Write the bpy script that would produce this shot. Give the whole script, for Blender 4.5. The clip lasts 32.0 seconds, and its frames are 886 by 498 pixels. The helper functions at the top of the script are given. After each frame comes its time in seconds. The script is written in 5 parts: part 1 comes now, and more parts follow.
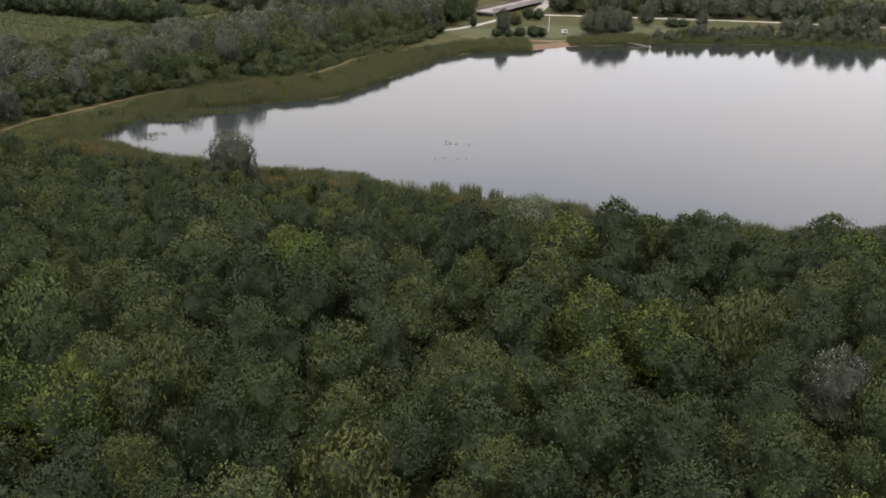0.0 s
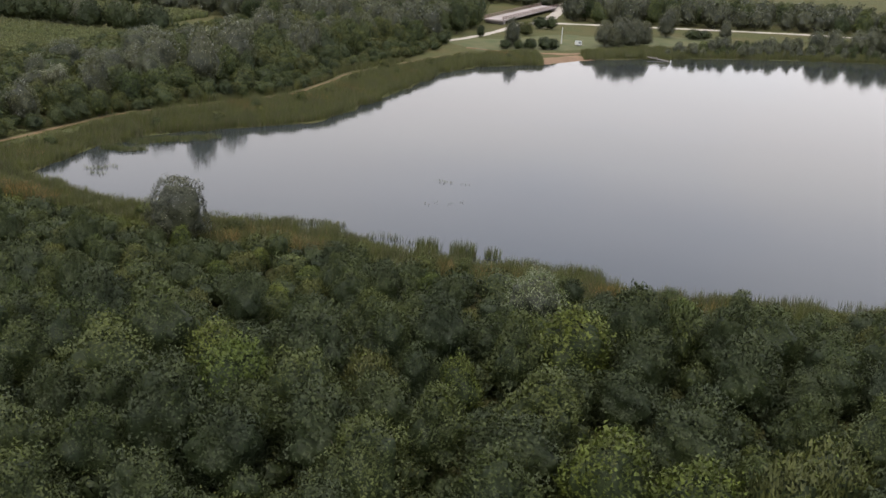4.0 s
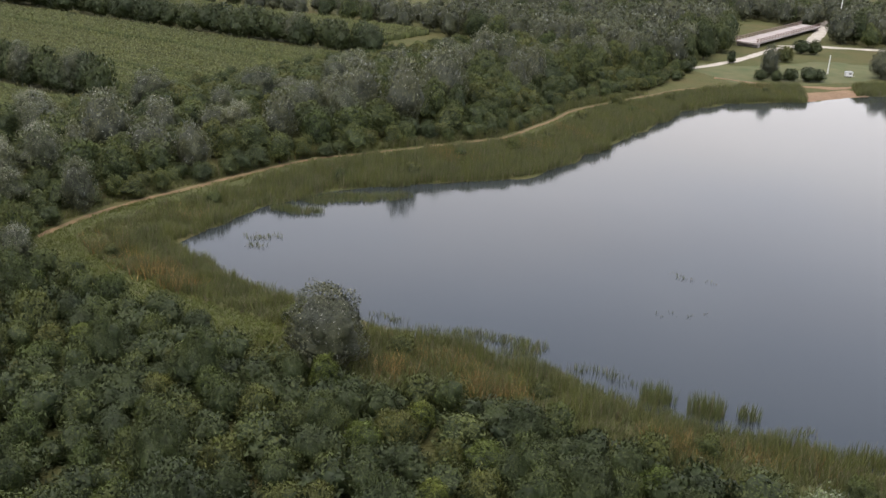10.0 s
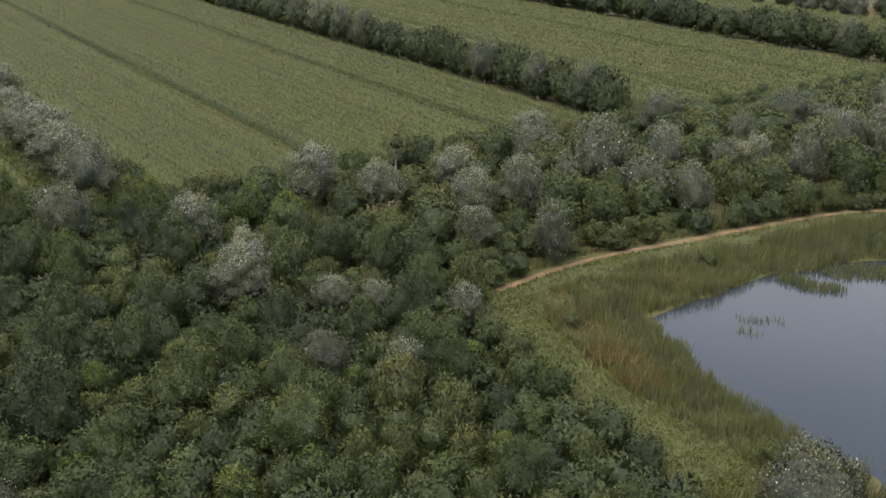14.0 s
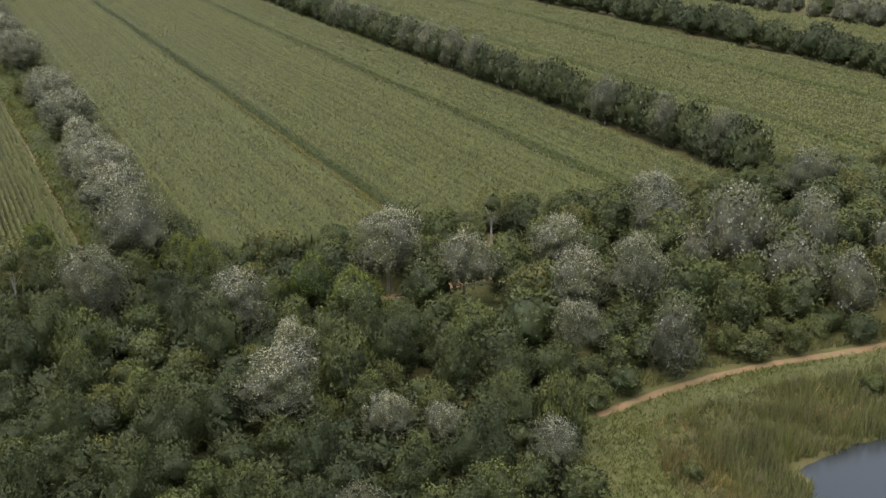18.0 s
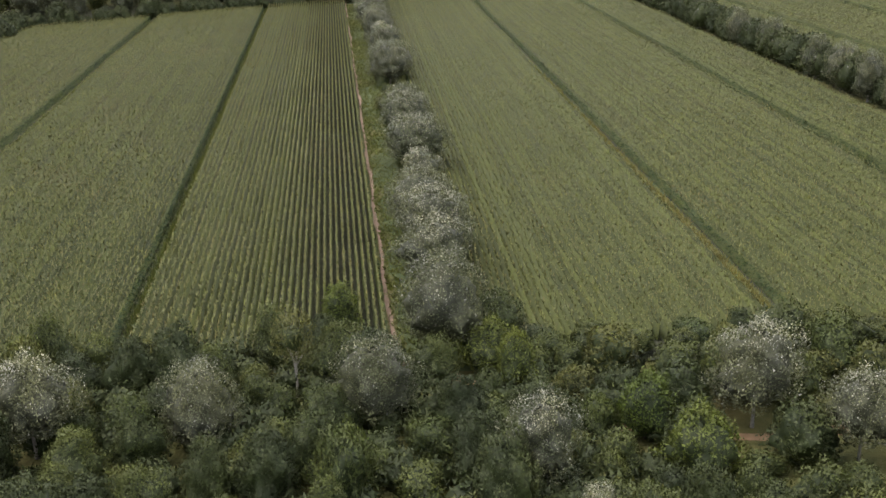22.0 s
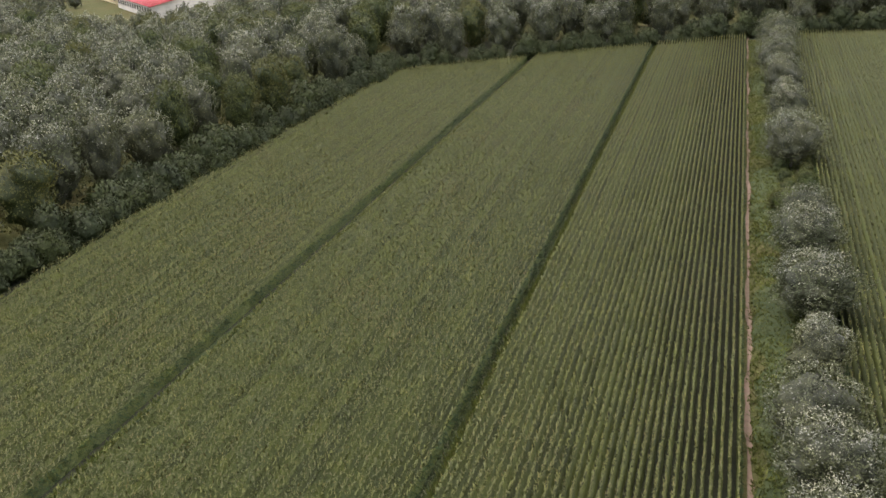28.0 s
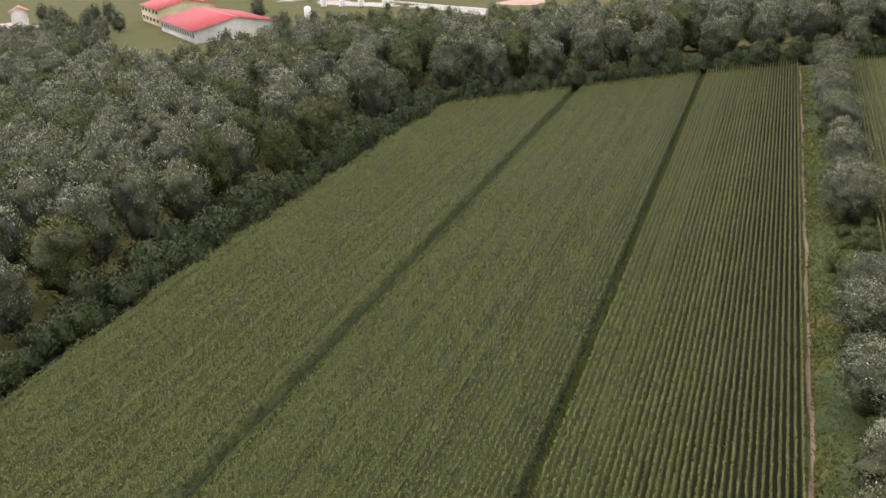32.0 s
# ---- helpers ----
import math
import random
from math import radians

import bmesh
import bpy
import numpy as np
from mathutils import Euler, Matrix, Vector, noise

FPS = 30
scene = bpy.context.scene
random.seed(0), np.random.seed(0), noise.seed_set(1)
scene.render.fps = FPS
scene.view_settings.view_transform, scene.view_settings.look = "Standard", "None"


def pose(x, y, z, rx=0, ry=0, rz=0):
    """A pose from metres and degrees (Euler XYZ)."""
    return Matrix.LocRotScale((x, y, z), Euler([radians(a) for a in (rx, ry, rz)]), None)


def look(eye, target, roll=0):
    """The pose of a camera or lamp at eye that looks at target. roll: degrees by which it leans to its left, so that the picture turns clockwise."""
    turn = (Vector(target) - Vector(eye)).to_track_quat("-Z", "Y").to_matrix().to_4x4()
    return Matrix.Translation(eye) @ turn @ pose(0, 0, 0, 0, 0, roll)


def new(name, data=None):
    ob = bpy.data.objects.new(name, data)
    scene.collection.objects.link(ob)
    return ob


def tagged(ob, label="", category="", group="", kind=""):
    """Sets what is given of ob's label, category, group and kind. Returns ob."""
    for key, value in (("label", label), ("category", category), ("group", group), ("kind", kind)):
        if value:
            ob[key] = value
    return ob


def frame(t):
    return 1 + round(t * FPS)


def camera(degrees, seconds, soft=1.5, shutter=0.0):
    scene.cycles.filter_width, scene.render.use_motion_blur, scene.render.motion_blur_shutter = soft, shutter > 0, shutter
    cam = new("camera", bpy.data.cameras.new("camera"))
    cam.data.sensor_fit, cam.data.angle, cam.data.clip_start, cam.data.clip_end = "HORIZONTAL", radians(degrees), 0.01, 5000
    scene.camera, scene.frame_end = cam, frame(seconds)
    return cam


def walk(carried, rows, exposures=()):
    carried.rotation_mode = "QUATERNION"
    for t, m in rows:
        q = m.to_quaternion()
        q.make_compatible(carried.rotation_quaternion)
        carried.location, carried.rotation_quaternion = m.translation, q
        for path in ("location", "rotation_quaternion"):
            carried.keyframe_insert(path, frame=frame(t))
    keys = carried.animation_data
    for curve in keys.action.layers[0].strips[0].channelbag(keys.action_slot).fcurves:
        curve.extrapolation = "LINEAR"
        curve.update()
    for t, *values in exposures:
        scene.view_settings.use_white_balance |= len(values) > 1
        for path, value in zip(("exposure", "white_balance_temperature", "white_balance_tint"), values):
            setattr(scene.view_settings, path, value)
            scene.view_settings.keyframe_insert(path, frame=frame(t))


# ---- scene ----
cam = camera(44.8, 32.0, soft=1.5)
PATH = [
    (0, (-0.784, -2.456, 42.32), (-0.698, -0.55, 41.718), 3.3),
    (0.5, (-0.04, 1.158, 42.393), (0.049, 3.063, 41.791), 3.5),
    (1, (0.664, 4.938, 42.524), (0.754, 6.843, 41.922), 3.7),
    (1.5, (1.307, 8.737, 42.573), (1.399, 10.642, 41.971), 3.8),
    (2, (1.814, 12.378, 42.711), (1.906, 14.283, 42.109), 3.9),
    (2.5, (2.213, 15.886, 42.82), (2.282, 17.791, 42.216), 3.9),
    (3, (2.52, 19.27, 42.98), (2.59, 21.175, 42.376), 4.0),
    (3.5, (2.679, 22.513, 43.213), (2.749, 24.418, 42.607), 4.1),
    (5.5, (3.945, 33.961, 44.026), (3.951, 35.866, 43.417), 3.9),
    (6, (4.024, 36.75, 44.218), (3.967, 38.653, 43.606), 3.7),
    (6.5, (3.886, 40.053, 44.374), (3.731, 41.949, 43.757), 3.7),
    (7, (3.746, 43.674, 44.49), (3.541, 45.564, 43.87), 3.6),
    (7.5, (3.579, 47.319, 44.612), (3.355, 49.207, 43.991), 3.7),
    (8, (3.253, 50.819, 44.727), (3.03, 52.707, 44.105), 3.8),
    (8.5, (2.975, 54.43, 44.824), (2.751, 56.317, 44.202), 3.8),
    (9, (2.591, 57.868, 44.902), (2.369, 59.756, 44.279), 4.0),
    (9.5, (2.029, 61.255, 44.958), (1.773, 63.138, 44.334), 4.0),
    (10, (1.683, 64.558, 44.998), (1.338, 66.425, 44.369), 3.8),
    (10.5, (1.086, 67.925, 45.055), (0.659, 69.773, 44.421), 3.6),
    (11, (0.288, 71.259, 45.262), (-0.218, 73.085, 44.621), 3.5),
    (11.5, (-0.579, 74.62, 45.363), (-1.178, 76.415, 44.716), 3.3),
    (12, (-0.944, 78.271, 45.509), (-1.681, 80.01, 44.852), 2.6),
    (12.5, (-1.737, 81.62, 45.83), (-2.596, 83.297, 45.162), 2.0),
    (13, (-2.854, 84.893, 45.791), (-3.83, 86.505, 45.118), 1.5),
    (13.5, (-4.081, 88.192, 45.808), (-5.171, 89.726, 45.131), 1.0),
    (14, (-5.301, 91.467, 45.753), (-6.505, 92.912, 45.073), 0.5),
    (14.5, (-6.219, 94.571, 45.793), (-7.534, 95.916, 45.114), -0.2),
    (16.5, (-12.74, 103.694, 46.093), (-14.069, 105.032, 45.426), 1.0),
    (17, (-14.948, 106.423, 46.12), (-16.275, 107.762, 45.453), 1.1),
    (17.5, (-17.119, 109.048, 46.026), (-18.446, 110.389, 45.364), 1.2),
    (18, (-19.614, 111.793, 45.912), (-20.983, 113.091, 45.25), 1.1),
    (18.5, (-21.977, 114.473, 45.999), (-23.43, 115.675, 45.333), 0.7),
    (19, (-24.5, 117.065, 45.979), (-25.952, 118.267, 45.311), 0.8),
    (19.5, (-27.175, 119.586, 45.966), (-28.636, 120.777, 45.297), 0.9),
    (20, (-29.878, 121.918, 45.891), (-31.374, 123.063, 45.222), 0.8),
    (20.5, (-32.467, 124.243, 45.793), (-34.029, 125.297, 45.125), 0.5),
    (21, (-35.15, 126.387, 46.004), (-36.787, 127.321, 45.333), 0.1),
    (21.5, (-37.953, 128.72, 45.948), (-39.649, 129.543, 45.279), -0.2),
    (22, (-41.146, 130.726, 45.839), (-42.891, 131.439, 45.171), -0.5),
    (22.5, (-44.039, 132.703, 45.854), (-45.829, 133.3, 45.188), -0.9),
    (23, (-46.871, 134.299, 45.958), (-48.701, 134.756, 45.295), -1.3),
    (23.5, (-49.872, 135.85, 46.094), (-51.735, 136.152, 45.433), -1.8),
    (24, (-53.013, 137.094, 46.178), (-54.898, 137.231, 45.524), -2.3),
    (24.5, (-56.227, 138.336, 46.261), (-58.118, 138.373, 45.611), -2.5),
    (25, (-59.898, 139.376, 46.538), (-61.789, 139.415, 45.888), -2.6),
    (25.5, (-63.52, 140.438, 47.176), (-65.411, 140.476, 46.526), -2.6),
    (27.5, (-77.22, 144.784, 50.957), (-79.114, 144.806, 50.312), -3.1),
    (28, (-80.342, 145.299, 51.854), (-82.235, 145.317, 51.209), -3.3),
    (28.5, (-82.76, 145.474, 52.768), (-84.655, 145.49, 52.128), -3.3),
    (29, (-84.395, 145.591, 53.647), (-86.289, 145.6, 53.007), -3.4),
    (29.5, (-85.678, 145.65, 54.562), (-87.571, 145.651, 53.919), -3.6),
    (30, (-86.601, 145.546, 55.586), (-88.495, 145.531, 54.943), -3.8),
    (30.5, (-87.373, 145.76, 56.57), (-89.266, 145.716, 55.927), -3.9),
    (31, (-88.008, 145.881, 57.382), (-89.904, 145.83, 56.745), -4.1),
    (31.5, (-88.479, 145.949, 58.296), (-90.375, 145.891, 57.66), -4.2),
    (32, (-88.718, 146.2, 59.113), (-90.613, 146.135, 58.477), -4.4),
]
walk(cam, [(t, look(eye, target, roll)) for t, eye, target, roll in PATH],
     [(t, stops, 6700 if t < 15 else 7050, 17) for t, stops in ((0, 0.4), (3, 0.47), (7, 0.62), (10, 0.75), (14, 1.0), (19, 1.10), (22, 1.18), (24, 1.20), (28, 1.06), (32, 0.98))])

# ---- light ----
SUN_AZ, SUN_EL = 200.0, 58.0
world = bpy.data.worlds.new("sky")
scene.world = world
world.use_nodes = True
wn, wl = world.node_tree.nodes, world.node_tree.links
wn.clear()
w_out, w_bg, w_sky = wn.new("ShaderNodeOutputWorld"), wn.new("ShaderNodeBackground"), wn.new("ShaderNodeTexSky")
w_sky.sky_type, w_sky.sun_disc = "NISHITA", False
w_sky.sun_elevation, w_sky.sun_rotation = radians(SUN_EL), radians(SUN_AZ)
w_sky.dust_density, w_sky.ozone_density = 0.7, 1.6
w_co, w_noise, w_ramp, w_mix = wn.new("ShaderNodeTexCoord"), wn.new("ShaderNodeTexNoise"), wn.new("ShaderNodeValToRGB"), wn.new("ShaderNodeMix")
w_map = wn.new("ShaderNodeMapping")
w_map.inputs["Scale"].default_value = (1.0, 1.0, 3.2)
w_noise.inputs["Scale"].default_value, w_noise.inputs["Detail"].default_value, w_noise.inputs["Roughness"].default_value = 1.6, 5.0, 0.5
w_ramp.color_ramp.elements[0].position, w_ramp.color_ramp.elements[1].position = 0.30, 0.62
w_ramp.color_ramp.elements[0].color, w_ramp.color_ramp.elements[1].color = (0.55, 0.55, 0.55, 1), (0.95, 0.95, 0.95, 1)
w_mix.data_type = "RGBA"
w_mix.inputs["B"].default_value = (8.5, 8.55, 8.45, 1)
wl.new(w_co.outputs["Generated"], w_map.inputs["Vector"])
wl.new(w_map.outputs["Vector"], w_noise.inputs["Vector"])
wl.new(w_noise.outputs["Fac"], w_ramp.inputs["Fac"])
w_sep, w_up, w_mul = wn.new("ShaderNodeSeparateXYZ"), wn.new("ShaderNodeMapRange"), wn.new("ShaderNodeMath")
wl.new(w_co.outputs["Generated"], w_sep.inputs["Vector"])
wl.new(w_sep.outputs["Z"], w_up.inputs["Value"])
w_up.inputs["From Min"].default_value, w_up.inputs["From Max"].default_value = 0.20, 0.46
w_up.inputs["To Min"].default_value, w_up.inputs["To Max"].default_value = 1.0, 0.32
w_mul.operation = "MULTIPLY"
wl.new(w_ramp.outputs["Color"], w_mul.inputs[0])
wl.new(w_up.outputs["Result"], w_mul.inputs[1])
wl.new(w_mul.outputs["Value"], w_mix.inputs["Factor"])
w_top, w_over = wn.new("ShaderNodeMapRange"), wn.new("ShaderNodeMix")
w_top.interpolation_type = "SMOOTHSTEP"
w_top.inputs["From Min"].default_value, w_top.inputs["From Max"].default_value = 0.50, 0.95
wl.new(w_sep.outputs["Z"], w_top.inputs["Value"])
w_over.data_type = "RGBA"
w_over.inputs["B"].default_value = (14.6, 15.0, 15.4, 1)
wl.new(w_top.outputs["Result"], w_over.inputs["Factor"])
wl.new(w_mix.outputs["Result"], w_over.inputs["A"])
w_gain = wn.new("ShaderNodeMix")
w_gain.data_type, w_gain.blend_type = "RGBA", "MULTIPLY"
w_gain.inputs["Factor"].default_value, w_gain.inputs["B"].default_value = 1.0, (1.5, 1.5, 1.5, 1)
wl.new(w_sky.outputs["Color"], w_gain.inputs["A"])
wl.new(w_gain.outputs["Result"], w_mix.inputs["A"])
wl.new(w_over.outputs["Result"], w_bg.inputs["Color"])
wl.new(w_bg.outputs["Background"], w_out.inputs["Surface"])
w_bg.inputs["Strength"].default_value = 0.12
sun = new("sun", bpy.data.lights.new("sun", "SUN"))
sun.data.energy, sun.data.angle, sun.data.color = 0.8, radians(30), (1.0, 0.95, 0.87)
sun.rotation_euler = (radians(90 - SUN_EL), 0, radians(180 - SUN_AZ))

# ---- materials ----


def material(name, rough=0.7, spec=0.3):
    m = bpy.data.materials.new(name)
    m.use_nodes = True
    b = m.node_tree.nodes["Principled BSDF"]
    b.inputs["Roughness"].default_value, b.inputs["Specular IOR Level"].default_value = rough, spec
    return m, m.node_tree.nodes, m.node_tree.links, b


def mix(n, l, fac, a, b, mode="MIX"):
    x = n.new("ShaderNodeMix")
    x.data_type, x.blend_type = "RGBA", mode
    for key, v in (("Factor", fac), ("A", a), ("B", b)):
        if isinstance(v, bpy.types.NodeSocket):
            l.new(v, x.inputs[key])
        else:
            x.inputs[key].default_value = v if key == "Factor" else (*v, 1)
    return x.outputs["Result"]


def ramp(n, l, fac, lo, hi):
    r = n.new("ShaderNodeMapRange")
    r.inputs["From Min"].default_value, r.inputs["From Max"].default_value = lo, hi
    l.new(fac, r.inputs["Value"])
    return r.outputs["Result"]


def noise_of(n, l, scale, detail=4.0, obj=True, stretch=None, rot=0.0):
    t = n.new("ShaderNodeTexNoise")
    t.inputs["Scale"].default_value, t.inputs["Detail"].default_value = scale, detail
    if obj:
        c = n.new("ShaderNodeNewGeometry").outputs["Position"]
        if stretch:
            mp = n.new("ShaderNodeMapping")
            mp.inputs["Scale"].default_value, mp.inputs["Rotation"].default_value = stretch, (0, 0, rot)
            l.new(c, mp.inputs["Vector"])
            c = mp.outputs["Vector"]
        l.new(c, t.inputs["Vector"])
    return t.outputs["Fac"]


def leaf_mat(name, a, b, pale=None, share=0.0, spread=0.12, glow=0.22, rough=0.6, patch=None):
    """Foliage: object colours between a and b, each leaf a little lighter or darker, a share of them showing pale undersides."""
    m, n, l, bs = material(name, rough, 0.25)
    info, geo = n.new("ShaderNodeObjectInfo"), n.new("ShaderNodeNewGeometry")
    tint, add, frac = n.new("ShaderNodeAttribute"), n.new("ShaderNodeMath"), n.new("ShaderNodeMath")
    tint.attribute_name, add.operation, frac.operation = "tint", "ADD", "FRACT"
    l.new(info.outputs["Random"], add.inputs[0])
    l.new(tint.outputs["Fac"], add.inputs[1])
    l.new(add.outputs["Value"], frac.inputs[0])
    c = mix(n, l, frac.outputs["Value"], a, b)
    k = n.new("ShaderNodeMapRange")
    k.inputs["To Min"].default_value, k.inputs["To Max"].default_value = 1 - spread, 1 + spread
    l.new(geo.outputs["Random Per Island"], k.inputs["Value"])
    c = mix(n, l, 1.0, c, k.outputs["Result"], "MULTIPLY")
    big = noise_of(n, l, 0.35, 2.0)
    c = mix(n, l, ramp(n, l, big, 0.35, 0.7), c, mix(n, l, 1.0, c, (1.22, 1.18, 0.85), "MULTIPLY"))
    fine = n.new("ShaderNodeMapRange")
    fine.inputs["From Min"].default_value, fine.inputs["From Max"].default_value = 0.3, 0.7
    fine.inputs["To Min"].default_value, fine.inputs["To Max"].default_value = 0.72, 1.28
    l.new(noise_of(n, l, 4.5, 3.0), fine.inputs["Value"])
    c = mix(n, l, 1.0, c, fine.outputs["Result"], "MULTIPLY")
    if patch:
        c = mix(n, l, ramp(n, l, noise_of(n, l, 0.045, 5.0, True, (1, 2.2, 1), -0.29), 0.52, 0.90), c, patch)
    if pale:
        w = n.new("ShaderNodeTexWhiteNoise")
        w.noise_dimensions = "1D"
        l.new(geo.outputs["Random Per Island"], w.inputs["W"])
        c = mix(n, l, ramp(n, l, w.outputs["Value"], 1 - share - 0.02, 1 - share + 0.02), c, pale)
    l.new(c, bs.inputs["Base Color"])
    t, s = n.new("ShaderNodeBsdfTranslucent"), n.new("ShaderNodeMixShader")
    l.new(c, t.inputs["Color"])
    s.inputs["Fac"].default_value = glow
    l.new(bs.outputs["BSDF"], s.inputs[1])
    l.new(t.outputs["BSDF"], s.inputs[2])
    l.new(s.outputs["Shader"], n["Material Output"].inputs["Surface"])
    return m


def plain_mat(name, a, b, scale=3.0, rough=0.8, bump=0.0, metal=0.0):
    m, n, l, bs = material(name, rough)
    f = noise_of(n, l, scale, 6.0)
    f2 = noise_of(n, l, scale * 0.13, 3.0)
    c = mix(n, l, ramp(n, l, f, 0.3, 0.7), a, b)
    c = mix(n, l, ramp(n, l, f2, 0.35, 0.75), c, mix(n, l, 1.0, c, (0.72, 0.74, 0.7), "MULTIPLY"))
    l.new(c, bs.inputs["Base Color"])
    bs.inputs["Metallic"].default_value = metal
    if bump:
        bp = n.new("ShaderNodeBump")
        bp.inputs["Strength"].default_value, bp.inputs["Distance"].default_value = bump, 0.05
        l.new(f, bp.inputs["Height"])
        l.new(bp.outputs["Normal"], bs.inputs["Normal"])
    return m


M_BROAD = leaf_mat("broadleaf", (0.038, 0.051, 0.020), (0.074, 0.090, 0.029))
M_DARK = leaf_mat("dark_leaf", (0.028, 0.039, 0.017), (0.044, 0.057, 0.022))
M_LIME = leaf_mat("lime_leaf", (0.062, 0.089, 0.018), (0.090, 0.110, 0.024))
M_OLIVE = leaf_mat("olive_leaf", (0.050, 0.069, 0.022), (0.080, 0.084, 0.026))
M_POPLAR = leaf_mat("white_poplar_leaf", (0.071, 0.084, 0.046), (0.096, 0.106, 0.062), (0.238, 0.245, 0.194), 0.05, 0.22, 0.2)
M_POPLAR2 = leaf_mat("poplar_leaf", (0.068, 0.081, 0.045), (0.089, 0.100, 0.059), (0.193, 0.199, 0.171), 0.05, 0.22, 0.2)
# crown insides coloured dark so gaps between the leaves read as shade
M_CROWNSHADE = leaf_mat("crown_inside_shade", (0.021, 0.032, 0.012), (0.030, 0.042, 0.015))
M_CROWNSHADE_GREY = leaf_mat("poplar_crown_inside_shade", (0.042, 0.048, 0.032), (0.055, 0.060, 0.041))
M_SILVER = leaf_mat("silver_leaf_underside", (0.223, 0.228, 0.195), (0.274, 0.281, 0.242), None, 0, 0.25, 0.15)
M_WILLOW = leaf_mat("willow_leaf", (0.112, 0.141, 0.067), (0.130, 0.153, 0.075), (0.259, 0.281, 0.184), 0.2)
M_FAR = leaf_mat("far_leaf", (0.062, 0.071, 0.043), (0.094, 0.102, 0.061), (0.200, 0.209, 0.181), 0.06)
M_OAK = leaf_mat("grey_green_leaf", (0.060, 0.066, 0.043), (0.070, 0.076, 0.048), (0.200, 0.207, 0.174), 0.05)
M_CORN = leaf_mat("corn_leaf", (0.093, 0.105, 0.037), (0.100, 0.111, 0.039), (0.130, 0.138, 0.062), 0.06, 0.16, patch=(0.118, 0.112, 0.044))
# darker than the leaves above it, so each row shows as a stripe
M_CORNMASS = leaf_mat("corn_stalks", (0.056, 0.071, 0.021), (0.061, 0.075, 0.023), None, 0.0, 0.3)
# border leaves painted darker for the shade beside the narrow tracks
M_CORNWALL_SHADE = leaf_mat("shaded_corn_wall_leaf", (0.034, 0.058, 0.021), (0.040, 0.066, 0.023), None, 0.0, 0.3)
M_TASSEL = leaf_mat("corn_tassel", (0.128, 0.122, 0.052), (0.136, 0.128, 0.056), None, 0, 0.2, patch=(0.165, 0.120, 0.056))
M_REED = leaf_mat("reed_leaf", (0.081, 0.095, 0.036), (0.093, 0.103, 0.041), (0.166, 0.142, 0.090), 0.12, 0.3)
M_DRYREED = leaf_mat("dry_reed", (0.178, 0.126, 0.056), (0.192, 0.133, 0.059), (0.089, 0.096, 0.030), 0.45, 0.5)
M_GRASS = leaf_mat("grass_blade", (0.064, 0.079, 0.020), (0.076, 0.091, 0.023), (0.128, 0.115, 0.047), 0.04, 0.3)
M_STRAW = leaf_mat("yellowing_grass", (0.130, 0.126, 0.041), (0.148, 0.141, 0.048), (0.192, 0.163, 0.067), 0.15, 0.3)
M_BARK = plain_mat("bark", (0.20, 0.18, 0.15), (0.34, 0.32, 0.28), 6.0, 0.9)
M_DARKBARK = plain_mat("dark_bark", (0.07, 0.055, 0.04), (0.12, 0.10, 0.08), 6.0, 0.9)
m, n, l, bs = material("meadow", 0.95, 0.1)
c = mix(n, l, ramp(n, l, noise_of(n, l, 0.9, 8.0), 0.3, 0.7), (0.052, 0.058, 0.021), (0.084, 0.084, 0.032))
c = mix(n, l, ramp(n, l, noise_of(n, l, 0.06, 4.0), 0.45, 0.7), c, (0.088, 0.076, 0.032))
l.new(c, bs.inputs["Base Color"])
bp = n.new("ShaderNodeBump")
bp.inputs["Distance"].default_value = 0.2
l.new(noise_of(n, l, 2.5, 6.0), bp.inputs["Height"])
l.new(bp.outputs["Normal"], bs.inputs["Normal"])
M_GROUND = m
M_MOWN = plain_mat("mown_grass", (0.055, 0.063, 0.020), (0.081, 0.082, 0.029), 1.2, 0.95, 0.4)
M_DIRT = plain_mat("dry_earth", (0.167, 0.103, 0.057), (0.228, 0.148, 0.087), 1.5, 0.95, 0.4)
# coloured near black-green so the gaps between corn rows come out dark
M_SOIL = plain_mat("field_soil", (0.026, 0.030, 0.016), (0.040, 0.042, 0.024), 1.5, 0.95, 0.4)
M_PATH = plain_mat("worn_path", (0.205, 0.125, 0.068), (0.122, 0.099, 0.046), 0.7, 0.95, 0.4)
M_LANE = plain_mat("pinkish_earth", (0.17, 0.115, 0.082), (0.24, 0.17, 0.125), 0.9, 0.95, 0.4)
M_TRACK = plain_mat("track_grass", (0.030, 0.046, 0.016), (0.055, 0.068, 0.024), 0.8, 0.95, 0.4)
M_GRAVEL = plain_mat("pale_gravel", (0.350, 0.312, 0.258), (0.441, 0.395, 0.342), 2.0, 0.95, 0.3)
M_CONCRETE = plain_mat("concrete", (0.30, 0.26, 0.24), (0.40, 0.35, 0.32), 1.2, 0.9, 0.2)
M_WHITE = plain_mat("white_paint", (0.62, 0.61, 0.58), (0.74, 0.73, 0.70), 2.0, 0.7)
M_METAL = plain_mat("galvanised_steel", (0.45, 0.46, 0.47), (0.58, 0.58, 0.58), 4.0, 0.5, 0, 0.6)
M_RUST = plain_mat("brown_rail", (0.20, 0.14, 0.12), (0.28, 0.20, 0.17), 3.0, 0.8)
M_DARKWEED = leaf_mat("dark_weed", (0.056, 0.075, 0.035), (0.077, 0.091, 0.047), (0.197, 0.194, 0.122), 0.1, 0.4)
M_LAWN = plain_mat("lawn", (0.060, 0.078, 0.024), (0.110, 0.100, 0.042), 0.2, 0.95, 0.3)
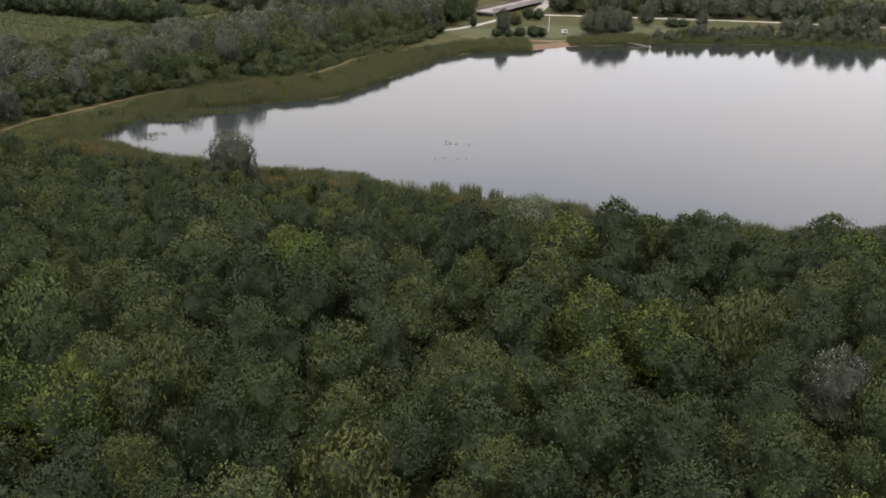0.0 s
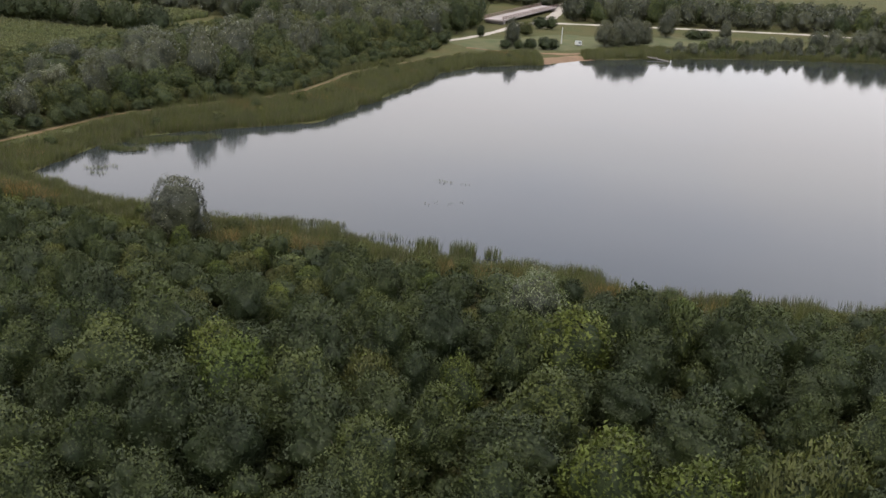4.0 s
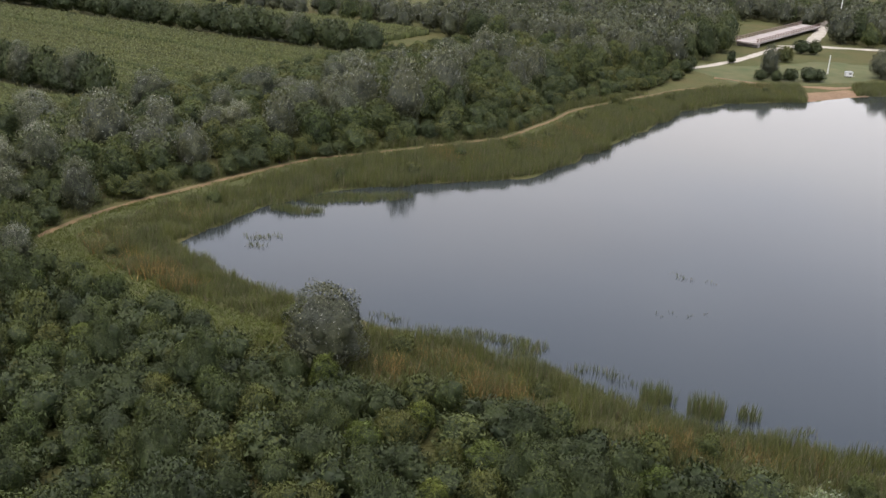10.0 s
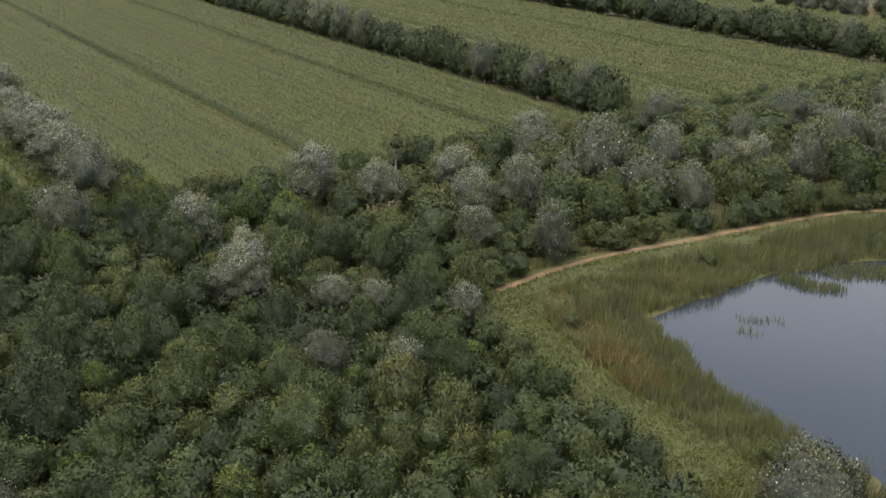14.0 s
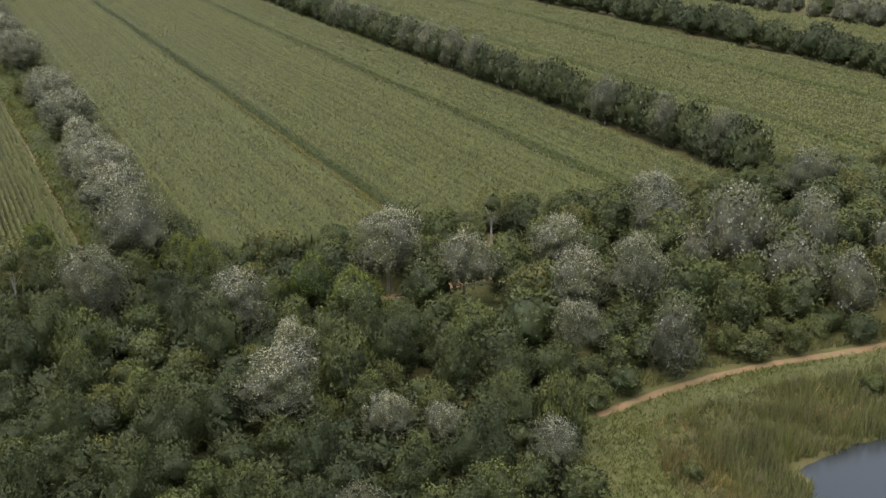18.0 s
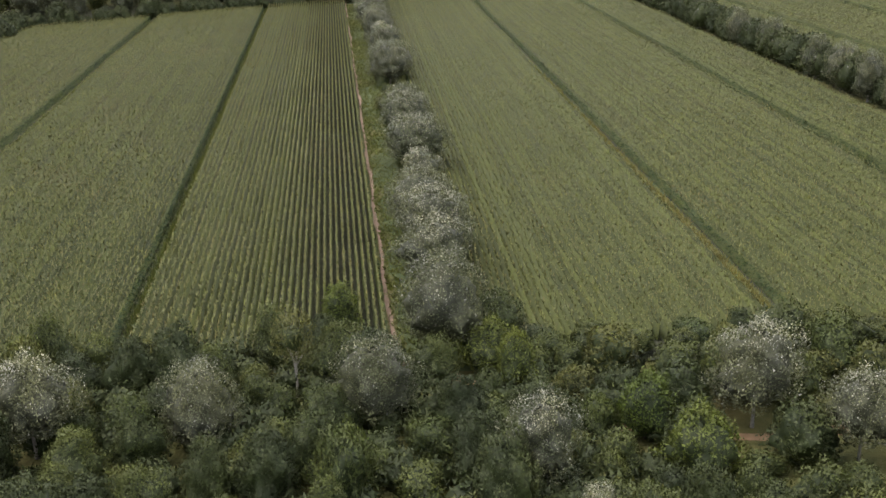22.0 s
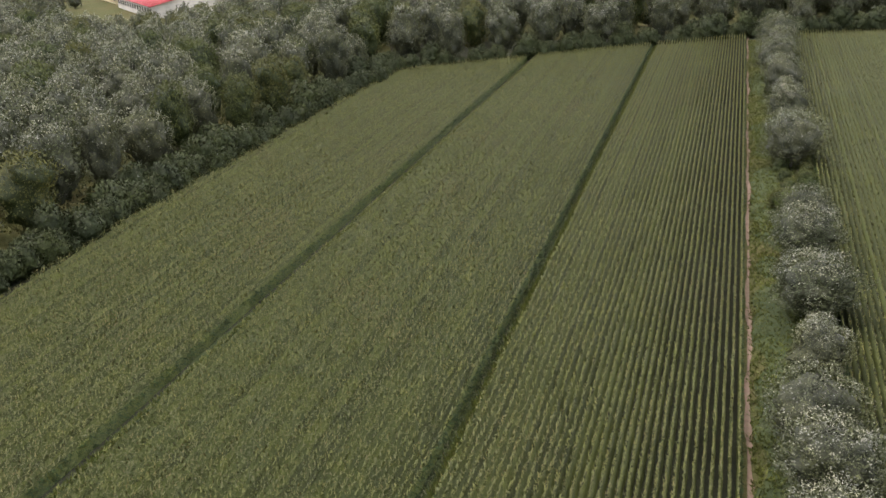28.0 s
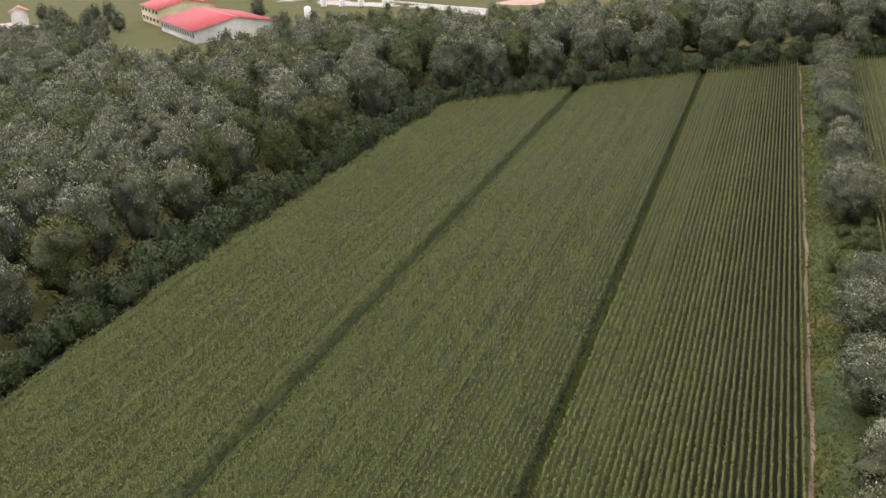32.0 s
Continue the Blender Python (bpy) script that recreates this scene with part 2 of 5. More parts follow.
M_CLAY = plain_mat("red_clay", (0.319, 0.198, 0.152), (0.395, 0.266, 0.213), 0.5, 0.95)
M_GLASS, n, l, bs = material("window_glass", 0.08, 0.5)
bs.inputs["Base Color"].default_value = (0.03, 0.035, 0.04, 1)
M_RUBBER = plain_mat("tyre_rubber", (0.02, 0.02, 0.02), (0.035, 0.035, 0.035), 8.0, 0.9)


def tiled_roof(name, a, b):
    """Roof sheets with ribs down the slope and weathered bands."""
    m, n, l, bs = material(name, 0.6)
    c = mix(n, l, ramp(n, l, noise_of(n, l, 0.25, 5.0), 0.3, 0.7), a, b)
    c = mix(n, l, ramp(n, l, noise_of(n, l, 4.0, 4.0), 0.2, 0.9), c, mix(n, l, 1.0, c, (0.8, 0.8, 0.8), "MULTIPLY"))
    l.new(c, bs.inputs["Base Color"])
    wv, bp = n.new("ShaderNodeTexWave"), n.new("ShaderNodeBump")
    wv.inputs["Scale"].default_value = 0.8
    l.new(n.new("ShaderNodeTexCoord").outputs["Object"], wv.inputs["Vector"])
    bp.inputs["Distance"].default_value = 0.06
    l.new(wv.outputs["Fac"], bp.inputs["Height"])
    l.new(bp.outputs["Normal"], bs.inputs["Normal"])
    return m


M_WATER, n, l, bs = material("lake_water", 0.035, 0.5)
bs.inputs["IOR"].default_value = 1.333
c = mix(n, l, ramp(n, l, noise_of(n, l, 0.02, 3.0), 0.35, 0.7), (0.022, 0.027, 0.028), (0.029, 0.035, 0.036))
l.new(c, bs.inputs["Base Color"])
bp = n.new("ShaderNodeBump")
bp.inputs["Strength"].default_value, bp.inputs["Distance"].default_value = 0.12, 0.02
l.new(noise_of(n, l, 2.2, 3.0, True, (1, 3, 1)), bp.inputs["Height"])
l.new(bp.outputs["Normal"], bs.inputs["Normal"])

# ---- mesh helpers ----


def mesh_np(name, verts, faces, mats, midx=None, smooth=False, normals=None):
    """A mesh from arrays: verts (N, 3), faces a list of (M, 3) or (M, 4) arrays."""
    me = bpy.data.meshes.new(name)
    faces = [np.asarray(f, dtype=np.int32) for f in faces if len(f)]
    loops = np.concatenate([f.ravel() for f in faces])
    counts = np.concatenate([np.full(len(f), f.shape[1], dtype=np.int32) for f in faces])
    starts = np.concatenate([[0], np.cumsum(counts)[:-1]]).astype(np.int32)
    me.vertices.add(len(verts))
    me.vertices.foreach_set("co", np.asarray(verts, dtype=np.float32).ravel())
    me.loops.add(len(loops))
    me.loops.foreach_set("vertex_index", loops)
    me.polygons.add(len(counts))
    me.polygons.foreach_set("loop_start", starts)
    for mt in mats:
        me.materials.append(mt)
    if midx is not None:
        me.polygons.foreach_set("material_index", np.asarray(midx, dtype=np.int32))
    if smooth:
        me.polygons.foreach_set("use_smooth", np.ones(len(counts), dtype=bool))
    me.update(calc_edges=True)
    if normals is not None:
        a = me.attributes.new("custom_normal", "FLOAT_VECTOR", "POINT")
        a.data.foreach_set("vector", np.asarray(normals, dtype=np.float32).ravel())
        me.update()
    return me


class Pile:
    """Collects pieces of geometry into one mesh."""

    def __init__(self):
        self.v, self.f3, self.f4, self.m3, self.m4, self.n = [], [], [], [], [], 0

    def add(self, v, f, mi=0):
        v, f = np.asarray(v, dtype=np.float64).reshape(-1, 3), np.asarray(f, dtype=np.int64)
        (self.f3 if f.shape[1] == 3 else self.f4).append(f + self.n)
        (self.m3 if f.shape[1] == 3 else self.m4).append(np.full(len(f), mi))
        self.v.append(v)
        self.n += len(v)

    def mesh(self, name, mats, smooth=False, normals=None):
        fs = [np.concatenate(x) for x in (self.f3, self.f4) if x]
        ms = np.concatenate([np.concatenate(x) for x in (self.m3, self.m4) if x])
        return mesh_np(name, np.concatenate(self.v), fs, mats, ms, smooth, normals)


def tube(pile, pts, radii, sides=6, mi=0, cap=True):
    pts = [Vector(p) for p in pts]
    rings, k = [], len(pts)
    for i, p in enumerate(pts):
        d = (pts[min(i + 1, k - 1)] - pts[max(i - 1, 0)]).normalized()
        a = d.orthogonal().normalized()
        b = d.cross(a)
        rings += [tuple(p + (a * math.cos(q) + b * math.sin(q)) * radii[i]) for q in [2 * math.pi * j / sides for j in range(sides)]]
    f = [(i * sides + j, i * sides + (j + 1) % sides, (i + 1) * sides + (j + 1) % sides, (i + 1) * sides + j) for i in range(k - 1) for j in range(sides)]
    pile.add(rings, f, mi)
    if cap:
        pile.add(rings[-sides:], [(0, j, j + 1) for j in range(1, sides - 1)], mi)


def box(pile, cx, cy, cz, sx, sy, sz, yaw=0.0, mi=0, bevel=0.0):
    """A box round its centre, turned by yaw degrees, its upright edges chamfered where bevel is given."""
    hx, hy, hz = sx / 2, sy / 2, sz / 2
    b = min(bevel, hx * 0.9, hy * 0.9)
    ring = [(-hx + b, -hy), (hx - b, -hy), (hx, -hy + b), (hx, hy - b), (hx - b, hy), (-hx + b, hy), (-hx, hy - b), (-hx, -hy + b)] if b else [(-hx, -hy), (hx, -hy), (hx, hy), (-hx, hy)]
    c, s, k = math.cos(radians(yaw)), math.sin(radians(yaw)), len(ring)
    v = [(cx + x * c - y * s, cy + x * s + y * c, cz + z) for z in (-hz, hz) for x, y in ring]
    pile.add(v, [(i, (i + 1) % k, k + (i + 1) % k, k + i) for i in range(k)], mi)
    pile.add(v, [(0, i + 1, i) for i in range(1, k - 1)] + [(k, k + i, k + i + 1) for i in range(1, k - 1)], mi)


def part(name, data, parent, label=""):
    ob = new(name, data)
    ob.parent = parent
    return tagged(ob, label) if label else ob


def unit(a):
    return a / np.maximum(np.linalg.norm(a, axis=-1, keepdims=True), 1e-9)


# ---- the plan ----
# along the field rows (s) and across them (w)
U, W = np.array((-0.9585, 0.2850)), np.array((0.2850, 0.9585))


def sw(s, w):
    return s * U[0] + w * W[0], s * U[1] + w * W[1]


LAKE = [(-55.5, 186.5), (-47.5, 179.5), (-37, 173.8), (-25, 168.9), (-15, 167.0), (-7, 164.6), (-2.5, 162.3), (3.5, 158.8), (11, 156), (20, 154.5), (28, 150),
        (38, 147), (50, 146), (72, 147), (110, 142), (170, 136), (260, 140), (330, 190), (350, 300), (300, 400), (187, 417), (146, 409), (108, 396), (77, 380.5),
        (57, 369), (43, 353), (22, 337.5), (10, 321), (2.5, 297), (-4.2, 276), (-10, 258), (-17, 240), (-24, 236), (-31, 230.5), (-39, 225.5), (-46.5, 217), (-52, 206), (-54.6, 194)]
PATHWAY = [(-71.3, 180), (-70.6, 187.5), (-69, 196), (-66.8, 201.5), (-63, 211), (-58.5, 221.3), (-53.5, 233), (-46.3, 241.6), (-33.6, 255.7), (-25, 265.5), (-18.9, 285.4), (-15, 302), (-3, 325), (8, 345), (20, 358)]
MOWN = [(-70.5, 181), (-64, 174), (-57, 170.3), (-49, 166.5), (-42, 164), (-35, 161.5)]


def seg_distance(p, line, closed=False):
    p, line = np.asarray(p, dtype=float), np.asarray(line, dtype=float)
    a, b = (line, np.roll(line, -1, 0)) if closed else (line[:-1], line[1:])
    best = np.full(len(p), 1e9)
    for q, r in zip(a, b):
        d = r - q
        t = np.clip(((p - q) @ d) / (d @ d), 0, 1)
        best = np.minimum(best, np.linalg.norm(p - (q + t[:, None] * d), axis=1))
    return best


def inside(p, poly):
    p, poly = np.asarray(p, dtype=float), np.asarray(poly, dtype=float)
    res = np.zeros(len(p), dtype=bool)
    for (x0, y0), (x1, y1) in zip(poly, np.roll(poly, -1, 0)):
        if y0 != y1:
            res ^= ((y0 > p[:, 1]) != (y1 > p[:, 1])) & (p[:, 0] < (x1 - x0) * (p[:, 1] - y0) / (y1 - y0) + x0)
    return res


def rough_line(line, step, amp, seed, closed=True):
    """A polyline with its long edges broken into short, uneven steps."""
    rng, out = np.random.default_rng(seed), []
    pts = np.asarray(line, dtype=float)
    ends = np.roll(pts, -1, 0) if closed else pts[1:]
    for a, b in zip(pts, ends):
        k = max(1, int(np.linalg.norm(b - a) / step))
        d = (b - a) / max(np.linalg.norm(b - a), 1e-6)
        for i in range(k):
            out.append(a + (b - a) * i / k + (np.array((-d[1], d[0])) * rng.normal(0, amp) if i else 0))
    return np.array(out)


SHORE = rough_line(LAKE, 2.5, 0.5, 3)


def shore_distance(p):
    d = seg_distance(p, SHORE, True)
    return np.where(inside(p, SHORE), -d, d)


def ground_height(p):
    p = np.asarray(p, dtype=float).reshape(-1, 2)
    sd = shore_distance(p)
    und = 0.12 * np.sin(p[:, 0] * 0.11 + 1.3) * np.sin(p[:, 1] * 0.09) + 0.05 * np.sin(p[:, 0] * 0.43) * np.sin(p[:, 1] * 0.37 + 1)
    return np.where(sd < 0, np.maximum(-2.0, sd * 0.18), np.minimum(0.95, 0.03 + sd * 0.075) + und * np.clip(sd / 15, 0, 1))




# ---- ground and water ----
def graded(lo, hi, step, far_lo, far_hi):
    a = list(np.arange(lo, hi + step, step))
    d = step
    while a[-1] < far_hi:
        d *= 1.35
        a.append(min(a[-1] + d, far_hi))
    d = step
    while a[0] > far_lo:
        d *= 1.35
        a.insert(0, max(a[0] - d, far_lo))
    return np.array(a)


gx, gy = graded(-150, 200, 2.0, -4500, 4500), graded(40, 430, 2.0, -4500, 4500)
GX, GY = np.meshgrid(gx, gy, indexing="ij")
flat = np.stack([GX.ravel(), GY.ravel()], 1)
gv = np.column_stack([flat, ground_height(flat)])
ZG = gv[:, 2].reshape(len(gx), len(gy))


def gz(x, y):
    """The ground's height, between the corners of its sheet."""
    i, j = min(max(np.searchsorted(gx, x) - 1, 0), len(gx) - 2), min(max(np.searchsorted(gy, y) - 1, 0), len(gy) - 2)
    a, b = (x - gx[i]) / (gx[i + 1] - gx[i]), (y - gy[j]) / (gy[j + 1] - gy[j])
    return float((ZG[i, j] * (1 - a) + ZG[i + 1, j] * a) * (1 - b) + (ZG[i, j + 1] * (1 - a) + ZG[i + 1, j + 1] * a) * b)


I, J = np.meshgrid(np.arange(len(gx) - 1), np.arange(len(gy) - 1), indexing="ij")
k0 = (I * len(gy) + J).ravel()
ground = new("ground", mesh_np("ground", gv, [np.stack([k0, k0 + len(gy), k0 + len(gy) + 1, k0 + 1], 1)], [M_GROUND], None, True))
tagged(ground, "uneven grassy lakeside meadow ground with dry patches", "ground", kind="structure")
water = new("water", mesh_np("water", [(-75, 120, 0), (400, 120, 0), (400, 440, 0), (-75, 440, 0)], [[(0, 1, 2, 3)]], [M_WATER]))
tagged(water, "calm grey lake water reflecting an overcast sky", "lake", kind="structure")


def ribbon(name, line, width, mat, lift, label, category, wobble=0.25, seed=1, kind="structure"):
    """A strip laid on the ground along a line, its borders uneven."""
    rng = np.random.default_rng(seed)
    pts = rough_line(line, 1.5, 0.0, seed, False)
    pts = np.vstack([pts, line[-1]])
    for _ in range(6):
        pts[1:-1] = pts[1:-1] * 0.5 + (pts[:-2] + pts[2:]) * 0.25
    d = unit(np.gradient(pts, axis=0))
    nrm = np.stack([-d[:, 1], d[:, 0]], 1)
    cols = 5
    rows_v = []
    for c in range(cols):
        o = (c / (cols - 1) - 0.5) * width
        j = wobble * (np.sin(np.arange(len(pts)) * 0.55 + 9 * rng.random()) + 0.6 * np.sin(np.arange(len(pts)) * 1.7 + 9 * rng.random())) if c in (0, cols - 1) else 0
        q = pts + nrm * (o + j)[:, None] if np.ndim(j) else pts + nrm * o
        edge = -0.02 if c in (0, cols - 1) else lift
        rows_v.append(np.column_stack([q, ground_height(q) + edge]))
    k = len(pts)
    f = [(c * k + i, c * k + i + 1, (c + 1) * k + i + 1, (c + 1) * k + i) for c in range(cols - 1) for i in range(k - 1)]
    ob = new(name, mesh_np(name, np.concatenate(rows_v), [np.array(f)[:, ::-1]], [mat], None, True))
    return tagged(ob, label, category, kind=kind)


ribbon("mown_verge", [(-72, 180)] + MOWN[1:], 7.0, M_MOWN, 0.05, "mown green grass verge between the thicket and the reeds", "grass", 0.5, 2)
ribbon("mown_verge", [(p[0] + 2.2, p[1] - 1.3) for p in PATHWAY], 3.2, M_MOWN, 0.05, "mown grass strip beside the dirt path", "grass", 0.4, 5)
ribbon("path", PATHWAY, 1.1, M_PATH, 0.10, "narrow reddish dirt path along the thicket", "path", 0.15, 3)
ribbon("path", [sw(s, 118.3) for s in np.linspace(165, 470, 120)], 0.5, M_LANE, 0.08, "narrow bare earth farm lane beside a row of poplars", "path", 0.22, 4)
ribbon("grass_strip", [sw(s, 122.3) for s in np.linspace(168, 470, 40)], 7.4, M_TRACK, 0.04, "green grass strip under the row of poplars", "grass", 0.4, 6)
TRACK_END = [(-141, 157), (-132, 161.5), (-124, 166.5), (-117, 169.5), (-111, 174), (-105, 183), (-101, 200), (-94, 222)]
ribbon("path", TRACK_END, 1.5, M_DIRT, 0.09, "dusty farm track along the near end of the corn fields", "path", 0.25, 7)

# ---- corn ----


def s_end(w):
    return np.where(w < 116, 407.0 + (w - 22) * 0.597, 466.0)


def s_wood(w):
    """Where a field row starts beside the wood, for the field that tapers along it."""
    return 172.0 + np.clip(24 - w, 0, 4) * 30


def corn_field(w0, w1, sa, sb, step, blades, label, seed, tassels=True, mass=1.75, tall=2.35, tilt=0.0, across=0.62):
    """Rows of maize plants 0.75 m apart: a ragged wall of stalks to each row, arching blades and tassels on top, a wall
    of leaves down both borders with shade put into its colour.
    """
    rng, pile, soft = np.random.default_rng(seed), Pile(), []

    def leaves(v, mi, loose, lean=(0, 0, 1)):
        q = len(v)
        nm = unit(rng.normal(size=(q, 3)) * loose + lean)
        back = (np.cross(v[:, 1] - v[:, 0], v[:, 2] - v[:, 0]) * nm).sum(1) < 0
        v[back] = v[back][:, [1, 0, 2]]
        pile.add(v.reshape(-1, 3), np.arange(3 * q).reshape(-1, 3), mi)
        soft.append(np.repeat(nm, 3, 0))

    rows = np.arange(w0 + 0.375, w1, 0.75)
    for w in rows:
        a, b = float(sa(w)) + rng.uniform(-0.5, 0.5), float(sb(w)) + rng.uniform(-0.5, 0.5)
        if b - a < 4:
            continue
        bend = lambda s: w + tilt * (s - 172)
        k = int((b - a) / 1.3)
        s = np.linspace(a, b, k)
        x, y = sw(s, bend(s) + rng.normal(0, 0.03, k))
        swell = lambda s: 0.13 * np.sin(s * 0.07 + w * 0.05) + 0.10 * np.sin(s * 0.19 - w * 0.23)
        hh = mass + rng.normal(0, 0.10, k) + swell(s)
        ox, oy = W * 0.2
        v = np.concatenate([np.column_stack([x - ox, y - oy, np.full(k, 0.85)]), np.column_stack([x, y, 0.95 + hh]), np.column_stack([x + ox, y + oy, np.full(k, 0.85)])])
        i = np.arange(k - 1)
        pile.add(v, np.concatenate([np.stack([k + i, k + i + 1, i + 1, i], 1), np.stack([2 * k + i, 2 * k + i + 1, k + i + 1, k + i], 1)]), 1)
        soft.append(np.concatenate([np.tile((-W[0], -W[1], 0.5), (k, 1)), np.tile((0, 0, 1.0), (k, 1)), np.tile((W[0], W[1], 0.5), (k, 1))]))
        q = int((b - a) / step)
        s = np.linspace(a, b, q) + rng.uniform(-0.4, 0.4, q) * step
        x, y = sw(s, bend(s) + rng.normal(0, 0.04, q))
        top = 0.95 + tall + rng.normal(0, 0.07, q) + swell(s)
        base = np.column_stack([x, y, top])
        for _ in range(blades):
            ang = rng.uniform(0, 2 * np.pi, q)
            ds, dw = np.cos(ang) * 0.66, np.sin(ang) * across
            d = np.column_stack([*sw(ds, dw), rng.uniform(-0.3, 0.8, q)])
            side = np.column_stack([*sw(-np.sin(ang), np.cos(ang)), rng.uniform(-0.4, 0.4, q)]) * 0.065 * max(1, step / 0.45)
            st = base - np.column_stack([np.zeros((q, 2)), rng.uniform(0.1, 0.75, q)])
            leaves(np.stack([st - side, st + side, st + d * rng.uniform(0.4, 0.75, (q, 1))], 1), 0, 0.32)
        if tassels:
            base = base[rng.random(q) < 0.4]
            q = len(base)
            ang = rng.uniform(0, 2 * np.pi, q)
            side = np.column_stack([np.cos(ang), np.sin(ang), np.zeros(q)]) * 0.07
            leaves(np.stack([base - side, base + side, base + np.column_stack([rng.normal(0, 0.1, (q, 2)), rng.uniform(0.2, 0.4, q)])], 1), 2, 0.25)
    for w, out in ((rows[0], -1), (rows[-1], 1)):
        a, b = float(sa(w)), float(sb(w))
        q = int((b - a) * 26)
        s = rng.uniform(a, b, q)
        x, y = sw(s, w + tilt * (s - 172) + out * rng.uniform(0.0, 0.15, q))
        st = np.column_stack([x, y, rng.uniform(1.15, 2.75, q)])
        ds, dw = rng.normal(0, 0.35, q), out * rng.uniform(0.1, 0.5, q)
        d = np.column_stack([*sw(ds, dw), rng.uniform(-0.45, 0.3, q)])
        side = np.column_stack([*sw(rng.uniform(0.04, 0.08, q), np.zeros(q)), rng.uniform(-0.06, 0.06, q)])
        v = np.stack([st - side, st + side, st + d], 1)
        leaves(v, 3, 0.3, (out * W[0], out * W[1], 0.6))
    ob = new("corn_field", pile.mesh("corn_field", [M_CORN, M_CORNMASS, M_TASSEL, M_CORNWALL_SHADE], True, np.concatenate(soft)))
    return tagged(ob, label, "corn field", "corn strips", "stuff")


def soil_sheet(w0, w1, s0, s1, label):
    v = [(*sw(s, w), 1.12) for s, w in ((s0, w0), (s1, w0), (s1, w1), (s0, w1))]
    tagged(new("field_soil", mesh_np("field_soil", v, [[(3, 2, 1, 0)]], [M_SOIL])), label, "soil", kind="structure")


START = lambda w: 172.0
soil_sheet(14, 117.2, 170, 470, "very dark soil under the corn rows beside the wood")
soil_sheet(126.6, 213, 168, 470, "very dark soil under the corn rows between poplars and hedge")
soil_sheet(229, 306, 166, 470, "very dark soil under the corn rows behind the hedge")
corn_field(92.3, 118.0, START, s_end, 0.36, 5, "tall green corn in straight rows beside the farm lane", 11, across=0.36)
corn_field(59.2, 90.4, START, s_end, 0.38, 4, "tall green corn strip with yellowing tassels between two tracks", 12, across=0.33)
corn_field(19.9, 56.6, s_wood, s_end, 0.42, 4, "tall green corn strip tapering along the wood edge", 13, across=0.40)
corn_field(127.0, 157.2, START, s_end, 0.5, 3, "tall green corn strip behind the row of poplars", 14, tilt=0.016, across=0.33)
corn_field(159.6, 193.4, START, s_end, 0.5, 3, "tall green corn strip between two grassy tracks", 15, tilt=0.013, across=0.40)
corn_field(195.9, 213.5, START, s_end, 0.6, 3, "tall green corn strip along the dark hedge", 16, tilt=0.010)
corn_field(230, 246.6, lambda w: 166, s_end, 0.9, 3, "lighter green corn strip behind the dark hedge", 17)
corn_field(249.4, 282.0, lambda w: 166, s_end, 0.9, 3, "light green corn strip in a far field", 18)
corn_field(285.0, 305, lambda w: 166, s_end, 0.9, 3, "light green corn strip before the far hedge", 19)
corn_field(328, 372, lambda w: 185, s_end, 1.1, 3, "far light green corn strip beyond the second hedge", 20)
ribbon("field_track", [sw(s, 91.1) for s in np.linspace(170, 462, 40)], 2.4, M_TRACK, 0.24, "grassy field track with dark weeds between corn strips", "track", 0.3, 8)
ribbon("field_track", [sw(s, 57.6) for s in np.linspace(176, 436, 40)], 2.2, M_TRACK, 0.24, "overgrown green field track between corn strips", "track", 0.3, 9)
ribbon("field_track", [sw(s, 158.5 + (s - 172) * 0.014) for s in np.linspace(170, 466, 40)], 3.0, M_TRACK, 0.24, "yellowish grass track between corn strips", "track", 0.3, 10)
ribbon("field_track", [sw(s, 194.7 + (s - 172) * 0.009) for s in np.linspace(170, 466, 40)], 3.4, M_TRACK, 0.24, "dark grassy track between corn strips", "track", 0.3, 11)

# ---- reeds and grass ----


def blades(p, height, width, lean, rng, count=3):
    """Tufts of upright blades at points p (N, 3)."""
    v = []
    for _ in range(count):
        q = len(p)
        ang = rng.uniform(0, 2 * np.pi, q)
        side = np.column_stack([np.cos(ang), np.sin(ang), np.zeros(q)]) * width
        off = np.column_stack([rng.normal(0, 0.14, (q, 2)), np.zeros(q)])
        tip = np.column_stack([rng.normal(0, lean, (q, 2)), height * rng.uniform(0.7, 1.15, q)])
        v.append(np.stack([p + off - side, p + off + side, p + off + tip], 1).reshape(-1, 3))
    v = np.concatenate(v)
    return v, np.arange(len(v)).reshape(-1, 3)


def scatter(poly, per_m2, rng):
    poly = np.asarray(poly, dtype=float)
    lo, hi = poly.min(0), poly.max(0)
    q = rng.uniform(lo, hi, (int((hi - lo).prod() * per_m2), 2))
    return q[inside(q, poly)]


BELT = [(-74, 176), (-66, 168), (-56, 163), (-44, 157), (-30, 152), (-12, 150), (4, 145), (16, 141), (28, 137), (50, 134), (110, 130), (120, 160), (60, 165), (10, 200), (0, 262), (14, 300), (30, 330), (58, 352), (85, 368), (130, 388), (190, 402),
        (195, 430), (130, 415), (80, 398), (50, 374), (25, 360), (5, 340), (-8, 322), (-18, 302), (-22, 285), (-28, 266), (-37, 256), (-50, 242), (-57, 232), (-62, 221), (-67, 210), (-71, 200), (-75, 188)]
rng = np.random.default_rng(31)
q = scatter(BELT, 10.0, rng)
sd = shore_distance(q)
pd = np.minimum(seg_distance(q, PATHWAY), 99)
vd = np.minimum(seg_distance(q, MOWN), seg_distance(q, [(p[0] + 2.2, p[1] - 1.3) for p in PATHWAY]) + 1.8)
beach = (np.abs(q[:, 0] - 48) < 7.5) & (q[:, 1] > 345)
